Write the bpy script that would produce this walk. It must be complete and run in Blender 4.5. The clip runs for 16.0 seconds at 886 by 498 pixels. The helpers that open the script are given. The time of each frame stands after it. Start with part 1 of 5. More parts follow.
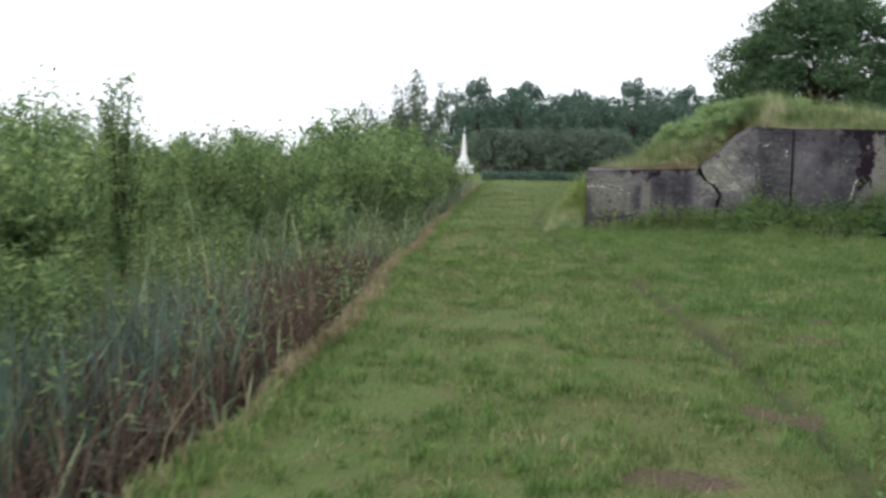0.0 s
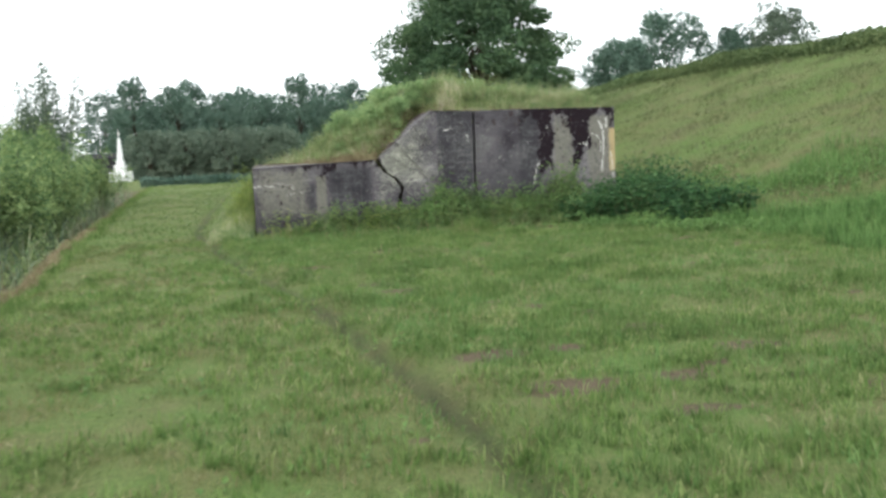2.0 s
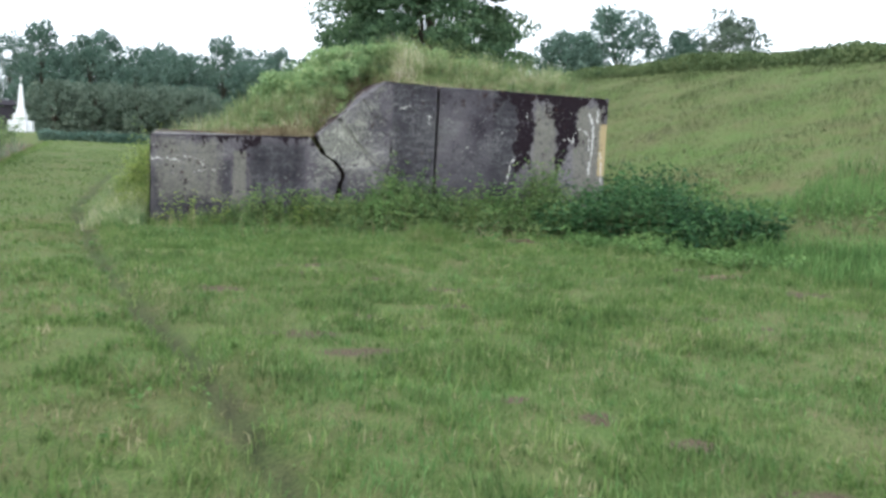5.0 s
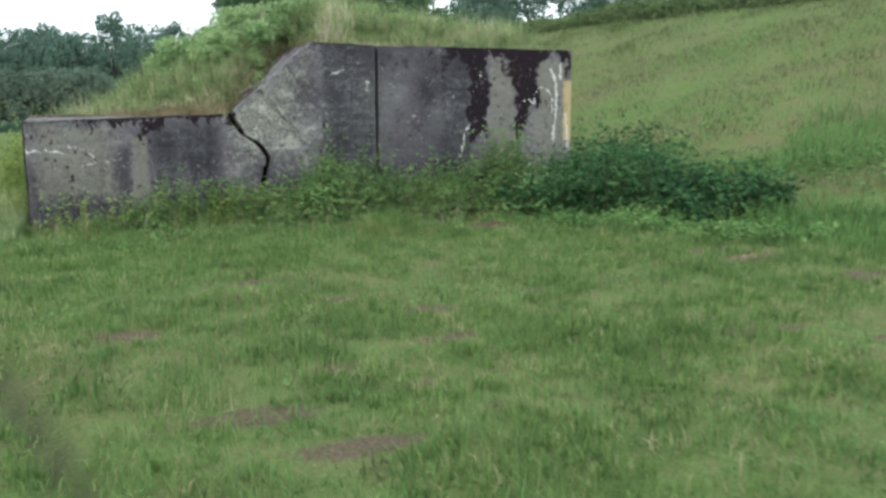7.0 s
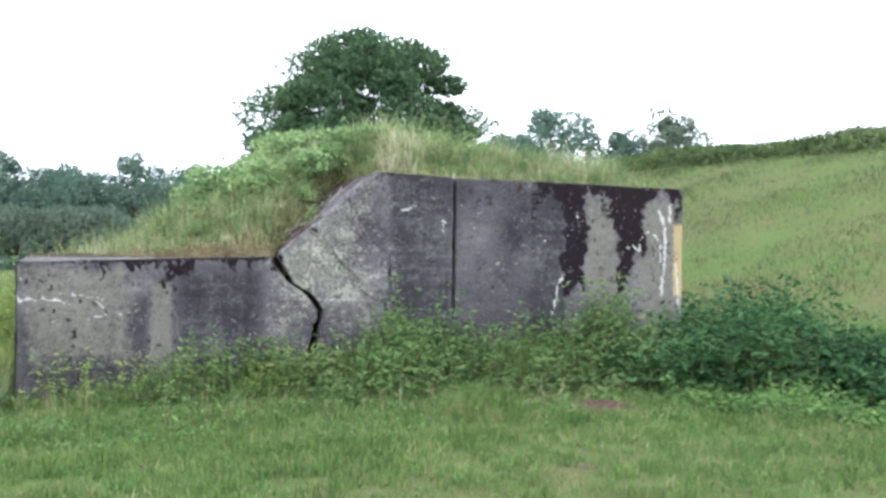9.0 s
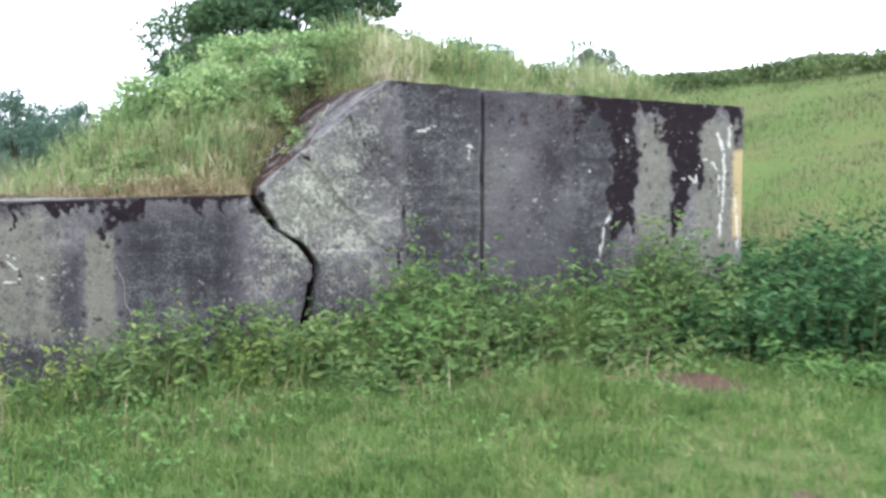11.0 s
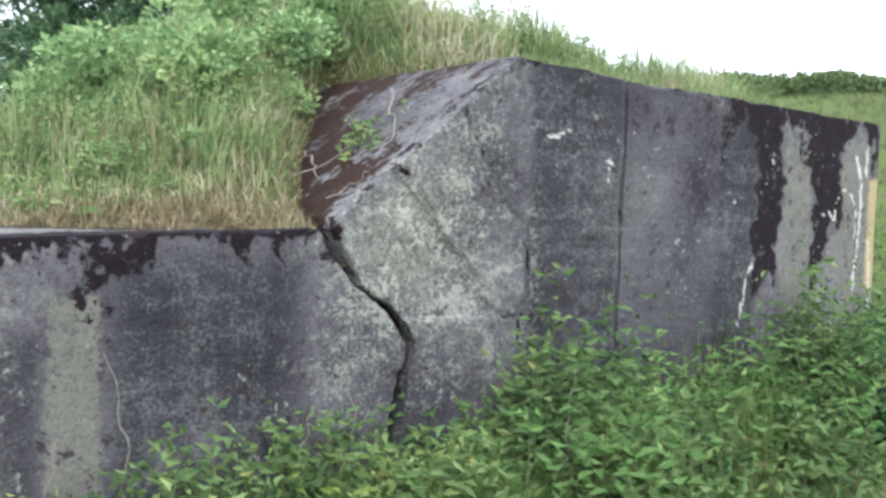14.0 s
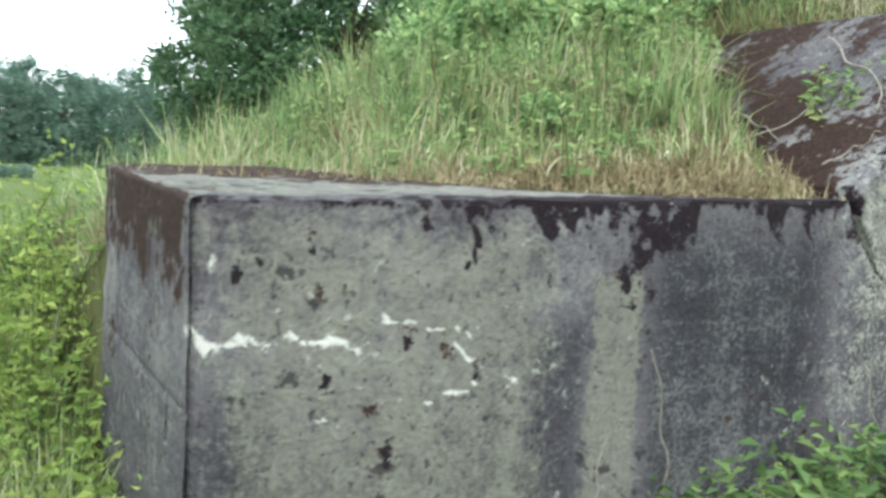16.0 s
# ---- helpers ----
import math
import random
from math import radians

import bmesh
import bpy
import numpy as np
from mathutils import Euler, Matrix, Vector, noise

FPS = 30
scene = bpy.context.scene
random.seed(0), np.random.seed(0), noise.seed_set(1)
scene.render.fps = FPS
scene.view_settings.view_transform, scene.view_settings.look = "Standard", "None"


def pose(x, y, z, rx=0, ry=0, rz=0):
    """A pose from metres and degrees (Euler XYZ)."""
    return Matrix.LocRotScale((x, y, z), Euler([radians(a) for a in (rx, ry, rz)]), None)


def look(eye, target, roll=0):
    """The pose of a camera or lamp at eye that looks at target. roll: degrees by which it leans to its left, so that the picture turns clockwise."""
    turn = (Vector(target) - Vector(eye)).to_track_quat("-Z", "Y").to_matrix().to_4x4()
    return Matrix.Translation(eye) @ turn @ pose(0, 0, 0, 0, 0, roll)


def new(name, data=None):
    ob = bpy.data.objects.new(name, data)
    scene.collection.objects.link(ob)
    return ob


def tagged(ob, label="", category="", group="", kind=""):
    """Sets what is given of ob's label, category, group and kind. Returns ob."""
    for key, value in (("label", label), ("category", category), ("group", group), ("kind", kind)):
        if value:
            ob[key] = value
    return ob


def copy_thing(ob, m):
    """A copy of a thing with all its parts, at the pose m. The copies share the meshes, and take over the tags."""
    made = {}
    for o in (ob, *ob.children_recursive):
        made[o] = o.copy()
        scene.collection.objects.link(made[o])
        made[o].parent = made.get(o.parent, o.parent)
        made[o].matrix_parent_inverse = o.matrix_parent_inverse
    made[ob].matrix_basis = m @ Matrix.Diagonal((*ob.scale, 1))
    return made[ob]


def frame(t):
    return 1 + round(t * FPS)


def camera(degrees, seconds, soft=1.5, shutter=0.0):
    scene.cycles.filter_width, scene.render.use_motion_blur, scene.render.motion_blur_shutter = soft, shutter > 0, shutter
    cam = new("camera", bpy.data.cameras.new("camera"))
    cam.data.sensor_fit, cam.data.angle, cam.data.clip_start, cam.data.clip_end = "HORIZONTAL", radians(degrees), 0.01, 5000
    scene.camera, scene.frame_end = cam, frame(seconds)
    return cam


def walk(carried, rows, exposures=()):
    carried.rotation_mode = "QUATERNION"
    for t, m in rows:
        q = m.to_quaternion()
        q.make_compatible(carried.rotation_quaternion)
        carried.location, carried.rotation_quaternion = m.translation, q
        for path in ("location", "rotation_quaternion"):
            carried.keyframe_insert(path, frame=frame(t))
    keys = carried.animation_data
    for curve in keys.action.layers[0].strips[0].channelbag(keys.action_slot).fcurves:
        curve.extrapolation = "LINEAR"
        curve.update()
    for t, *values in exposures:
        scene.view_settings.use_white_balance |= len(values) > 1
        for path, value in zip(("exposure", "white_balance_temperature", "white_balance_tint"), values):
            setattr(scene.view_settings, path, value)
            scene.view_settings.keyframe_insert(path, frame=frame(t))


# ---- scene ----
cam = camera(52.3, 16.0, soft=3.0, shutter=0.5)
PATH = [
    (0, (0.018, -0.077, 1.46), (-0.364, 1.876, 1.262), 0.8),
    (0.5, (0.002, 0.703, 1.435), (-0.324, 2.667, 1.235), -0.1),
    (1, (-0.025, 1.201, 1.409), (-0.37, 3.162, 1.214), 1.1),
    (1.5, (-0.075, 1.922, 1.399), (-0.096, 3.91, 1.18), 1.5),
    (2, (0.043, 2.709, 1.405), (0.361, 4.673, 1.194), -2.4),
    (2.5, (0.074, 3.382, 1.441), (0.404, 5.34, 1.204), 0.7),
    (3, (0.057, 3.957, 1.426), (0.467, 5.897, 1.16), 0.9),
    (3.5, (0.059, 4.539, 1.419), (0.476, 6.48, 1.173), -0.4),
    (6, (0.202, 7.4, 1.442), (0.748, 9.308, 1.191), 4.8),
    (6.5, (0.205, 7.988, 1.407), (0.751, 9.89, 1.121), 1.0),
    (7, (0.209, 8.445, 1.423), (0.891, 10.298, 1.109), -0.3),
    (7.5, (0.198, 9.105, 1.43), (0.79, 10.989, 1.112), 1.8),
    (8, (0.207, 9.598, 1.477), (0.91, 11.452, 1.213), 1.9),
    (8.5, (0.202, 10.252, 1.449), (0.853, 12.143, 1.467), 1.0),
    (11, (-0.046, 13.372, 1.358), (0.833, 15.164, 1.231), 0.1),
    (11.5, (-0.133, 13.991, 1.357), (0.737, 15.788, 1.23), 1.3),
    (12, (-0.188, 14.533, 1.376), (0.758, 16.286, 1.205), 0.4),
    (12.5, (-0.189, 15.12, 1.394), (0.796, 16.853, 1.244), 2.0),
    (13, (-0.24, 15.538, 1.426), (0.779, 17.253, 1.297), 2.8),
    (13.5, (-0.32, 15.982, 1.465), (0.799, 17.635, 1.348), 1.1),
    (14, (-0.375, 16.435, 1.48), (0.833, 18.026, 1.372), 2.2),
    (14.5, (-0.566, 16.854, 1.445), (0.698, 18.4, 1.331), 3.7),
    (15, (-0.758, 17.195, 1.401), (0.215, 18.936, 1.25), 3.8),
    (15.5, (-0.96, 17.537, 1.435), (-0.066, 19.317, 1.251), 1.8),
    (16, (-1.258, 17.845, 1.345), (-0.258, 19.569, 1.181), 3.2),
]
# stops, kelvin and tint of the clip's own automatic camera
EXPO = ((0.0, -0.15, 6250, 10), (0.5, -0.7, 6300, 10), (1.0, -0.68, 6300, 10), (1.5, 0.12, 6350, 7), (2.0, 0.32, 6350, 6), (3.5, 0.38, 6000, 9), (6.0, 0.42, 5900, 9), (6.5, 0.46, 6100, 4), (7.0, 0.3, 6000, 3), (8.5, 0.64, 5850, 10), (11.0, 0.92, 5900, 9), (11.5, 0.94, 5900, 9), (12.0, 0.98, 6000, 0), (12.5, 0.98, 6000, 0), (13.5, 0.82, 5900, 7), (14.0, 0.82, 5850, 8), (14.5, 0.86, 6050, -3), (15.0, 0.98, 6050, -3), (15.5, 0.98, 6050, -3), (16.0, 0.88, 6050, -1))

walk(cam, [(t, look(eye, target, roll)) for t, eye, target, roll in PATH], exposures=EXPO)

# ---- world and light: an overcast summer evening ----
world = bpy.data.worlds.new("overcast_sky")
scene.world = world
world.use_nodes = True
wn, wl = world.node_tree.nodes, world.node_tree.links
wn.clear()
w_out = wn.new("ShaderNodeOutputWorld")
w_bg = wn.new("ShaderNodeBackground")
w_sky = wn.new("ShaderNodeTexSky")
w_sky.sky_type = "NISHITA"
w_sky.sun_disc = False
w_sky.sun_elevation = radians(32)
w_sky.sun_rotation = radians(215)
w_sky.dust_density = 6.0
w_sky.air_density = 1.0
w_sky.ozone_density = 1.0
w_mix = wn.new("ShaderNodeMix")
w_mix.data_type = "RGBA"
w_mix.inputs[0].default_value = 0.86
w_mix.inputs[7].default_value = (12.4, 12.6, 12.9, 1)      # the even white cloud cover
wl.new(w_sky.outputs[0], w_mix.inputs[6])
wl.new(w_mix.outputs[2], w_bg.inputs[0])
w_bg.inputs[1].default_value = 0.14
wl.new(w_bg.outputs[0], w_out.inputs[0])
sun_data = bpy.data.lights.new("sun", "SUN")
sun_data.energy, sun_data.angle, sun_data.color = 0.8, radians(25), (1.0, 0.96, 0.9)
sun = new("sun", sun_data)
sun.matrix_world = look((-20, -28, 24), (0, 0, 0))

rng = np.random.default_rng(7)


# ---- materials ----
def material(name, rough=0.8, spec=0.3):
    m = bpy.data.materials.new(name)
    m.use_nodes = True
    b = m.node_tree.nodes["Principled BSDF"]
    b.inputs["Roughness"].default_value = rough
    b.inputs["Specular IOR Level"].default_value = spec
    return m, m.node_tree.nodes, m.node_tree.links, b


def ramp(nodes, links, source, stops):
    r = nodes.new("ShaderNodeValToRGB")
    while len(r.color_ramp.elements) < len(stops):
        r.color_ramp.elements.new(0.5)
    for e, (p, c) in zip(r.color_ramp.elements, stops):
        e.position, e.color = p, (*c, 1)
    links.new(source, r.inputs[0])
    return r.outputs[0]


def tex(nodes, links, scale, detail=6.0, rough=0.6, coords=None, stretch=None):
    n = nodes.new("ShaderNodeTexNoise")
    n.inputs["Scale"].default_value, n.inputs["Detail"].default_value, n.inputs["Roughness"].default_value = scale, detail, rough
    if coords is None:
        coords = nodes.new("ShaderNodeTexCoord").outputs["Object"]
    if stretch:
        mp = nodes.new("ShaderNodeMapping")
        mp.inputs["Scale"].default_value = stretch
        links.new(coords, mp.inputs[0])
        coords = mp.outputs[0]
    links.new(coords, n.inputs["Vector"])
    return n.outputs[0]


def blend(nodes, links, fac, a, b, kind="MIX"):
    n = nodes.new("ShaderNodeMix")
    n.data_type, n.blend_type = "RGBA", kind
    for s, v in ((0, fac), (6, a), (7, b)):
        if isinstance(v, (int, float)):
            n.inputs[s].default_value = v
        elif isinstance(v, tuple):
            n.inputs[s].default_value = (*v, 1)
        else:
            links.new(v, n.inputs[s])
    return n.outputs[2]


def calc(nodes, links, op, a, b=0.0, clamp=False):
    n = nodes.new("ShaderNodeMath")
    n.operation, n.use_clamp = op, clamp
    for s, v in ((0, a), (1, b)):
        if isinstance(v, (int, float)):
            n.inputs[s].default_value = v
        else:
            links.new(v, n.inputs[s])
    return n.outputs[0]


def relief(nodes, links, bsdf, height, strength, distance):
    n = nodes.new("ShaderNodeBump")
    n.inputs["Strength"].default_value, n.inputs["Distance"].default_value = strength, distance
    links.new(height, n.inputs["Height"])
    links.new(n.outputs[0], bsdf.inputs["Normal"])


def foliage(name, stops, patch=0.8, rough=0.55, through_light=0.25, vary=1.0):
    """Leaves or blades: each its own shade, drifting over larger patches, a little light passing through."""
    m, n, l, b = material(name, rough + 0.1, 0.12)
    g = n.new("ShaderNodeNewGeometry")
    big = calc(n, l, "ADD", calc(n, l, "MULTIPLY", calc(n, l, "SUBTRACT", tex(n, l, patch, 3), 0.5), 0.9 * vary), calc(n, l, "MULTIPLY", calc(n, l, "SUBTRACT", tex(n, l, patch * 6, 3), 0.5), 0.7 * vary))
    mixed = calc(n, l, "ADD", calc(n, l, "MULTIPLY", g.outputs["Random Per Island"], 0.5), calc(n, l, "ADD", big, 0.27))
    col = ramp(n, l, mixed, stops)
    l.new(col, b.inputs["Base Color"])
    t = n.new("ShaderNodeBsdfTranslucent")
    l.new(col, t.inputs[0])
    mx = n.new("ShaderNodeMixShader")
    mx.inputs[0].default_value = through_light
    l.new(b.outputs[0], mx.inputs[1])
    l.new(t.outputs[0], mx.inputs[2])
    l.new(mx.outputs[0], n["Material Output"].inputs[0])
    return m


def soil_material():
    """Meadow ground: short turf with bare worn earth where the attribute 'bare' says so."""
    m, n, l, b = material("meadow_ground", 0.9, 0.1)
    fine, mid, big = tex(n, l, 45, 5), tex(n, l, 3.0, 5), tex(n, l, 0.35, 4)
    turf = ramp(n, l, fine, ((0.25, (0.042, 0.072, 0.021)), (0.5, (0.092, 0.148, 0.040)), (0.75, (0.158, 0.205, 0.065))))
    dry = ramp(n, l, fine, ((0.3, (0.08, 0.085, 0.035)), (0.7, (0.19, 0.18, 0.085))))
    earth = ramp(n, l, fine, ((0.3, (0.050, 0.040, 0.026)), (0.7, (0.165, 0.128, 0.086))))
    dryness = ramp(n, l, calc(n, l, "ADD", calc(n, l, "MULTIPLY", mid, 0.5), calc(n, l, "MULTIPLY", big, 0.5)), ((0.40, (0, 0, 0)), (0.62, (0.95, 0.95, 0.95))))
    a = n.new("ShaderNodeAttribute")
    a.attribute_name = "bare"
    col = blend(n, l, dryness, turf, dry)
    w = n.new("ShaderNodeAttribute")
    w.attribute_name = "worn"
    worn = ramp(n, l, fine, ((0.3, (0.016, 0.020, 0.010)), (0.7, (0.058, 0.060, 0.030))))
    col = blend(n, l, calc(n, l, "MULTIPLY", w.outputs["Fac"], 0.9), col, worn)
    bare = calc(n, l, "ADD", a.outputs["Fac"], calc(n, l, "MULTIPLY", calc(n, l, "SUBTRACT", mid, 0.5), 0.7))
    col = blend(n, l, ramp(n, l, bare, ((0.35, (0, 0, 0)), (0.65, (1, 1, 1)))), col, earth)
    l.new(col, b.inputs["Base Color"])
    relief(n, l, b, calc(n, l, "ADD", fine, mid), 0.6, 0.05)
    return m


def concrete_material():
    """Old board-marked concrete; attribute 'wear': red moss stain, green white lime, blue clean pale patch, alpha lichen."""
    m, n, l, b = material("weathered_concrete", 0.88, 0.2)
    tc = n.new("ShaderNodeTexCoord").outputs["Object"]
    fine, mid, big = tex(n, l, 60, 6, 0.7, tc), tex(n, l, 13, 8, 0.7, tc), tex(n, l, 1.7, 6, 0.65, tc)
    drips = tex(n, l, 8.0, 8, 0.75, tc, (1.0, 1.0, 0.2))
    boards = tex(n, l, 2.5, 4, 0.6, tc, (0.4, 0.4, 6.0))

    def off(v, k):
        return calc(n, l, "MULTIPLY", calc(n, l, "SUBTRACT", v, 0.5), k)

    shade = n.new("ShaderNodeAttribute")
    shade.attribute_name = "algae"
    grit, wide = tex(n, l, 28, 5, 0.7, tc), tex(n, l, 0.8, 3, 0.5, tc)
    tone = calc(n, l, "ADD", calc(n, l, "ADD", off(mid, 0.55), calc(n, l, "ADD", off(fine, 0.7), off(grit, 0.6))), calc(n, l, "ADD", calc(n, l, "ADD", off(big, 1.2), off(wide, 0.7)), calc(n, l, "ADD", off(drips, 0.35), calc(n, l, "SUBTRACT", 0.58, calc(n, l, "MULTIPLY", shade.outputs["Fac"], 0.12)))))
    col = ramp(n, l, tone, ((0.15, (0.030, 0.026, 0.034)), (0.4, (0.082, 0.074, 0.088)), (0.6, (0.148, 0.138, 0.150)), (0.88, (0.28, 0.272, 0.27))))
    col = blend(n, l, calc(n, l, "MULTIPLY", boards, 0.12), col, (0.08, 0.075, 0.07))
    a = n.new("ShaderNodeAttribute")
    a.attribute_name = "wear"
    sep = n.new("ShaderNodeSeparateColor")
    l.new(a.outputs["Color"], sep.inputs[0])
    rag = calc(n, l, "ADD", calc(n, l, "ADD", off(mid, 1.1), off(grit, 1.0)), off(drips, 1.15))
    crumb = calc(n, l, "ADD", off(mid, 1.6), off(fine, 0.9))

    def edge(v, amount, lo, hi, most=1.0):
        return ramp(n, l, calc(n, l, "ADD", v, amount), ((lo, (0, 0, 0)), (hi, (most, most, most))))

    film = ramp(n, l, calc(n, l, "ADD", calc(n, l, "ADD", fine, off(mid, 0.5)), calc(n, l, "ADD", off(big, 0.5), calc(n, l, "ADD", off(drips, 0.3), off(boards, 0.35)))), ((0.28, (0.016, 0.016, 0.020)), (0.5, (0.041, 0.040, 0.047)), (0.72, (0.150, 0.149, 0.152))))
    col = blend(n, l, edge(shade.outputs["Fac"], calc(n, l, "ADD", rag, calc(n, l, "ADD", off(big, 1.2), off(fine, 0.5))), 0.3, 0.75, 0.85), col, film)
    pale = ramp(n, l, calc(n, l, "ADD", calc(n, l, "MULTIPLY", fine, 0.5), calc(n, l, "MULTIPLY", mid, 0.5)), ((0.3, (0.118, 0.114, 0.098)), (0.5, (0.186, 0.181, 0.153)), (0.7, (0.255, 0.248, 0.212))))
    col = blend(n, l, edge(sep.outputs[2], calc(n, l, "ADD", rag, off(fine, 0.7)), 0.35, 0.85, 0.85), col, pale)
    lich = ramp(n, l, fine, ((0.35, (0.12, 0.122, 0.10)), (0.7, (0.36, 0.365, 0.31))))
    col = blend(n, l, edge(a.outputs["Alpha"], calc(n, l, "ADD", crumb, off(fine, 0.9)), 0.35, 1.0, 0.85), col, lich)
    crust = ramp(n, l, calc(n, l, "ADD", tex(n, l, 30, 4, 0.65, tc), off(tex(n, l, 6.5, 4, 0.6, tc), 0.8)), ((0.54, (0, 0, 0)), (0.62, (0.75, 0.75, 0.75))))
    col = blend(n, l, blend(n, l, a.outputs["Alpha"], (0, 0, 0), crust), col, (0.42, 0.42, 0.36))
    chunks = ramp(n, l, calc(n, l, "ADD", tex(n, l, 15, 3, 0.55, tc), calc(n, l, "MULTIPLY", calc(n, l, "SUBTRACT", tex(n, l, 2.2, 2, 0.5, tc), 0.5), 0.5)), ((0.27, (0.8, 0.8, 0.8)), (0.33, (0, 0, 0))))
    col = blend(n, l, chunks, col, (0.03, 0.025, 0.03))
    specks = ramp(n, l, tex(n, l, 34, 4, 0.65, tc), ((0.33, (0.8, 0.8, 0.8)), (0.4, (0, 0, 0))))
    col = blend(n, l, specks, col, (0.04, 0.036, 0.04))
    moss = ramp(n, l, fine, ((0.3, (0.007, 0.004, 0.008)), (0.6, (0.017, 0.010, 0.014)), (0.8, (0.055, 0.036, 0.034))))
    col = blend(n, l, edge(sep.outputs[0], calc(n, l, "ADD", rag, calc(n, l, "ADD", off(fine, 0.5), off(tex(n, l, 17, 3, 0.5, tc), 1.1))), 0.46, 0.6), col, moss)
    flecks = ramp(n, l, calc(n, l, "ADD", tex(n, l, 26, 4, 0.6, tc), off(tex(n, l, 2.6, 4, 0.6, tc), 0.45)), ((0.675, (0, 0, 0)), (0.73, (0.7, 0.7, 0.7))))
    col = blend(n, l, flecks, col, (0.36, 0.36, 0.33))
    o = n.new("ShaderNodeAttribute")
    o.attribute_name = "ochre"
    col = blend(n, l, edge(o.outputs["Fac"], calc(n, l, "ADD", off(mid, 0.8), off(drips, 0.6)), 0.45, 0.7, 0.9), col, (0.47, 0.37, 0.2))
    rust = ramp(n, l, fine, ((0.3, (0.011, 0.006, 0.006)), (0.55, (0.034, 0.017, 0.013)), (0.75, (0.095, 0.06, 0.036))))
    t = n.new("ShaderNodeAttribute")
    t.attribute_name = "topmoss"
    col = blend(n, l, edge(t.outputs["Fac"], calc(n, l, "ADD", calc(n, l, "ADD", crumb, off(grit, 1.0)), off(tex(n, l, 4.5, 5, 0.65, tc), 2.2)), 0.42, 0.56), col, rust)
    col = blend(n, l, edge(sep.outputs[1], crumb, 0.5, 0.75, 0.9), col, (0.62, 0.61, 0.58))
    l.new(col, b.inputs["Base Color"])
    relief(n, l, b, calc(n, l, "ADD", fine, calc(n, l, "MULTIPLY", mid, 2.0)), 0.6, 0.02)
    return m


def plain(name, stops, scale=8, rough=0.85, bump=0.02, spec=0.2, stretch=None):
    m, n, l, b = material(name, rough, spec)
    t = tex(n, l, scale, 6, 0.65, None, stretch)
    l.new(ramp(n, l, t, stops), b.inputs["Base Color"])
    relief(n, l, b, t, 0.5, bump)
    return m


GROUND = soil_material()
CONCRETE = concrete_material()
GRASS = foliage("meadow_grass", ((0.1, (0.045, 0.081, 0.024)), (0.45, (0.123, 0.201, 0.064)), (0.75, (0.192, 0.262, 0.094)), (0.98, (0.316, 0.314, 0.172))), 1.1, 0.6, 0.44, vary=1.7)
GRASSDARK = foliage("tuft_grass", ((0.1, (0.049, 0.096, 0.031)), (0.5, (0.120, 0.225, 0.070)), (0.9, (0.210, 0.321, 0.115))), 1.2, 0.6, 0.3, vary=1.4)
STRIPGRASS = foliage("mown_strip_grass", ((0.1, (0.066, 0.094, 0.036)), (0.45, (0.132, 0.176, 0.064)), (0.75, (0.198, 0.226, 0.089)), (0.98, (0.308, 0.286, 0.153))), 1.0, 0.6, 0.44, vary=1.6)
WALLGRASS = foliage("wall_grass", ((0.1, (0.062, 0.113, 0.034)), (0.5, (0.149, 0.238, 0.070)), (0.8, (0.248, 0.309, 0.119)), (0.97, (0.409, 0.369, 0.221))), 1.5, 0.6, 0.44, vary=1.4)
DYKEGRASS = foliage("dyke_grass", ((0.1, (0.059, 0.079, 0.036)), (0.5, (0.109, 0.135, 0.059)), (0.85, (0.164, 0.178, 0.101)), (0.98, (0.235, 0.211, 0.154))), 0.4, 0.65, 0.3, vary=1.5)
MOUNDHERB = foliage("mound_herb_leaf", ((0.1, (0.095, 0.170, 0.070)), (0.45, (0.205, 0.300, 0.118)), (0.75, (0.330, 0.395, 0.165)), (0.98, (0.440, 0.430, 0.230))), 1.2, 0.5, 0.3, vary=1.3)
LITTER = foliage("reed_litter", ((0.2, (0.062, 0.040, 0.033)), (0.6, (0.150, 0.106, 0.081)), (0.95, (0.300, 0.237, 0.175))), 1.5, 0.75, 0.15)
TALL = foliage("tall_grass", ((0.15, (0.084, 0.146, 0.069)), (0.45, (0.221, 0.310, 0.123)), (0.7, (0.410, 0.423, 0.233)), (0.95, (0.600, 0.537, 0.440))), 1.0, 0.6, 0.3, vary=1.4)
STRAW = foliage("dry_grass", ((0.2, (0.134, 0.103, 0.058)), (0.6, (0.291, 0.242, 0.148)), (0.95, (0.448, 0.387, 0.258))), 1.5, 0.7, 0.2)
NETTLE = foliage("nettle_leaf", ((0.1, (0.060, 0.108, 0.046)), (0.45, (0.127, 0.205, 0.077)), (0.85, (0.224, 0.297, 0.114)), (0.99, (0.363, 0.368, 0.139))), 1.4, 0.5, 0.28, vary=1.15)
DARKWEED = foliage("dark_weed_leaf", ((0.2, (0.025, 0.065, 0.028)), (0.6, (0.060, 0.137, 0.052)), (0.95, (0.127, 0.223, 0.087))), 1.4, 0.5, 0.22, vary=1.3)
ELDER = foliage("ground_elder_leaf", ((0.2, (0.071, 0.139, 0.044)), (0.6, (0.151, 0.263, 0.087)), (0.95, (0.247, 0.359, 0.123))), 1.4, 0.5, 0.28)
BRAMBLE = foliage("bramble_leaf", ((0.1, (0.100, 0.184, 0.081)), (0.5, (0.247, 0.370, 0.166)), (0.85, (0.448, 0.535, 0.256))), 1.2, 0.5, 0.28, vary=1.3)
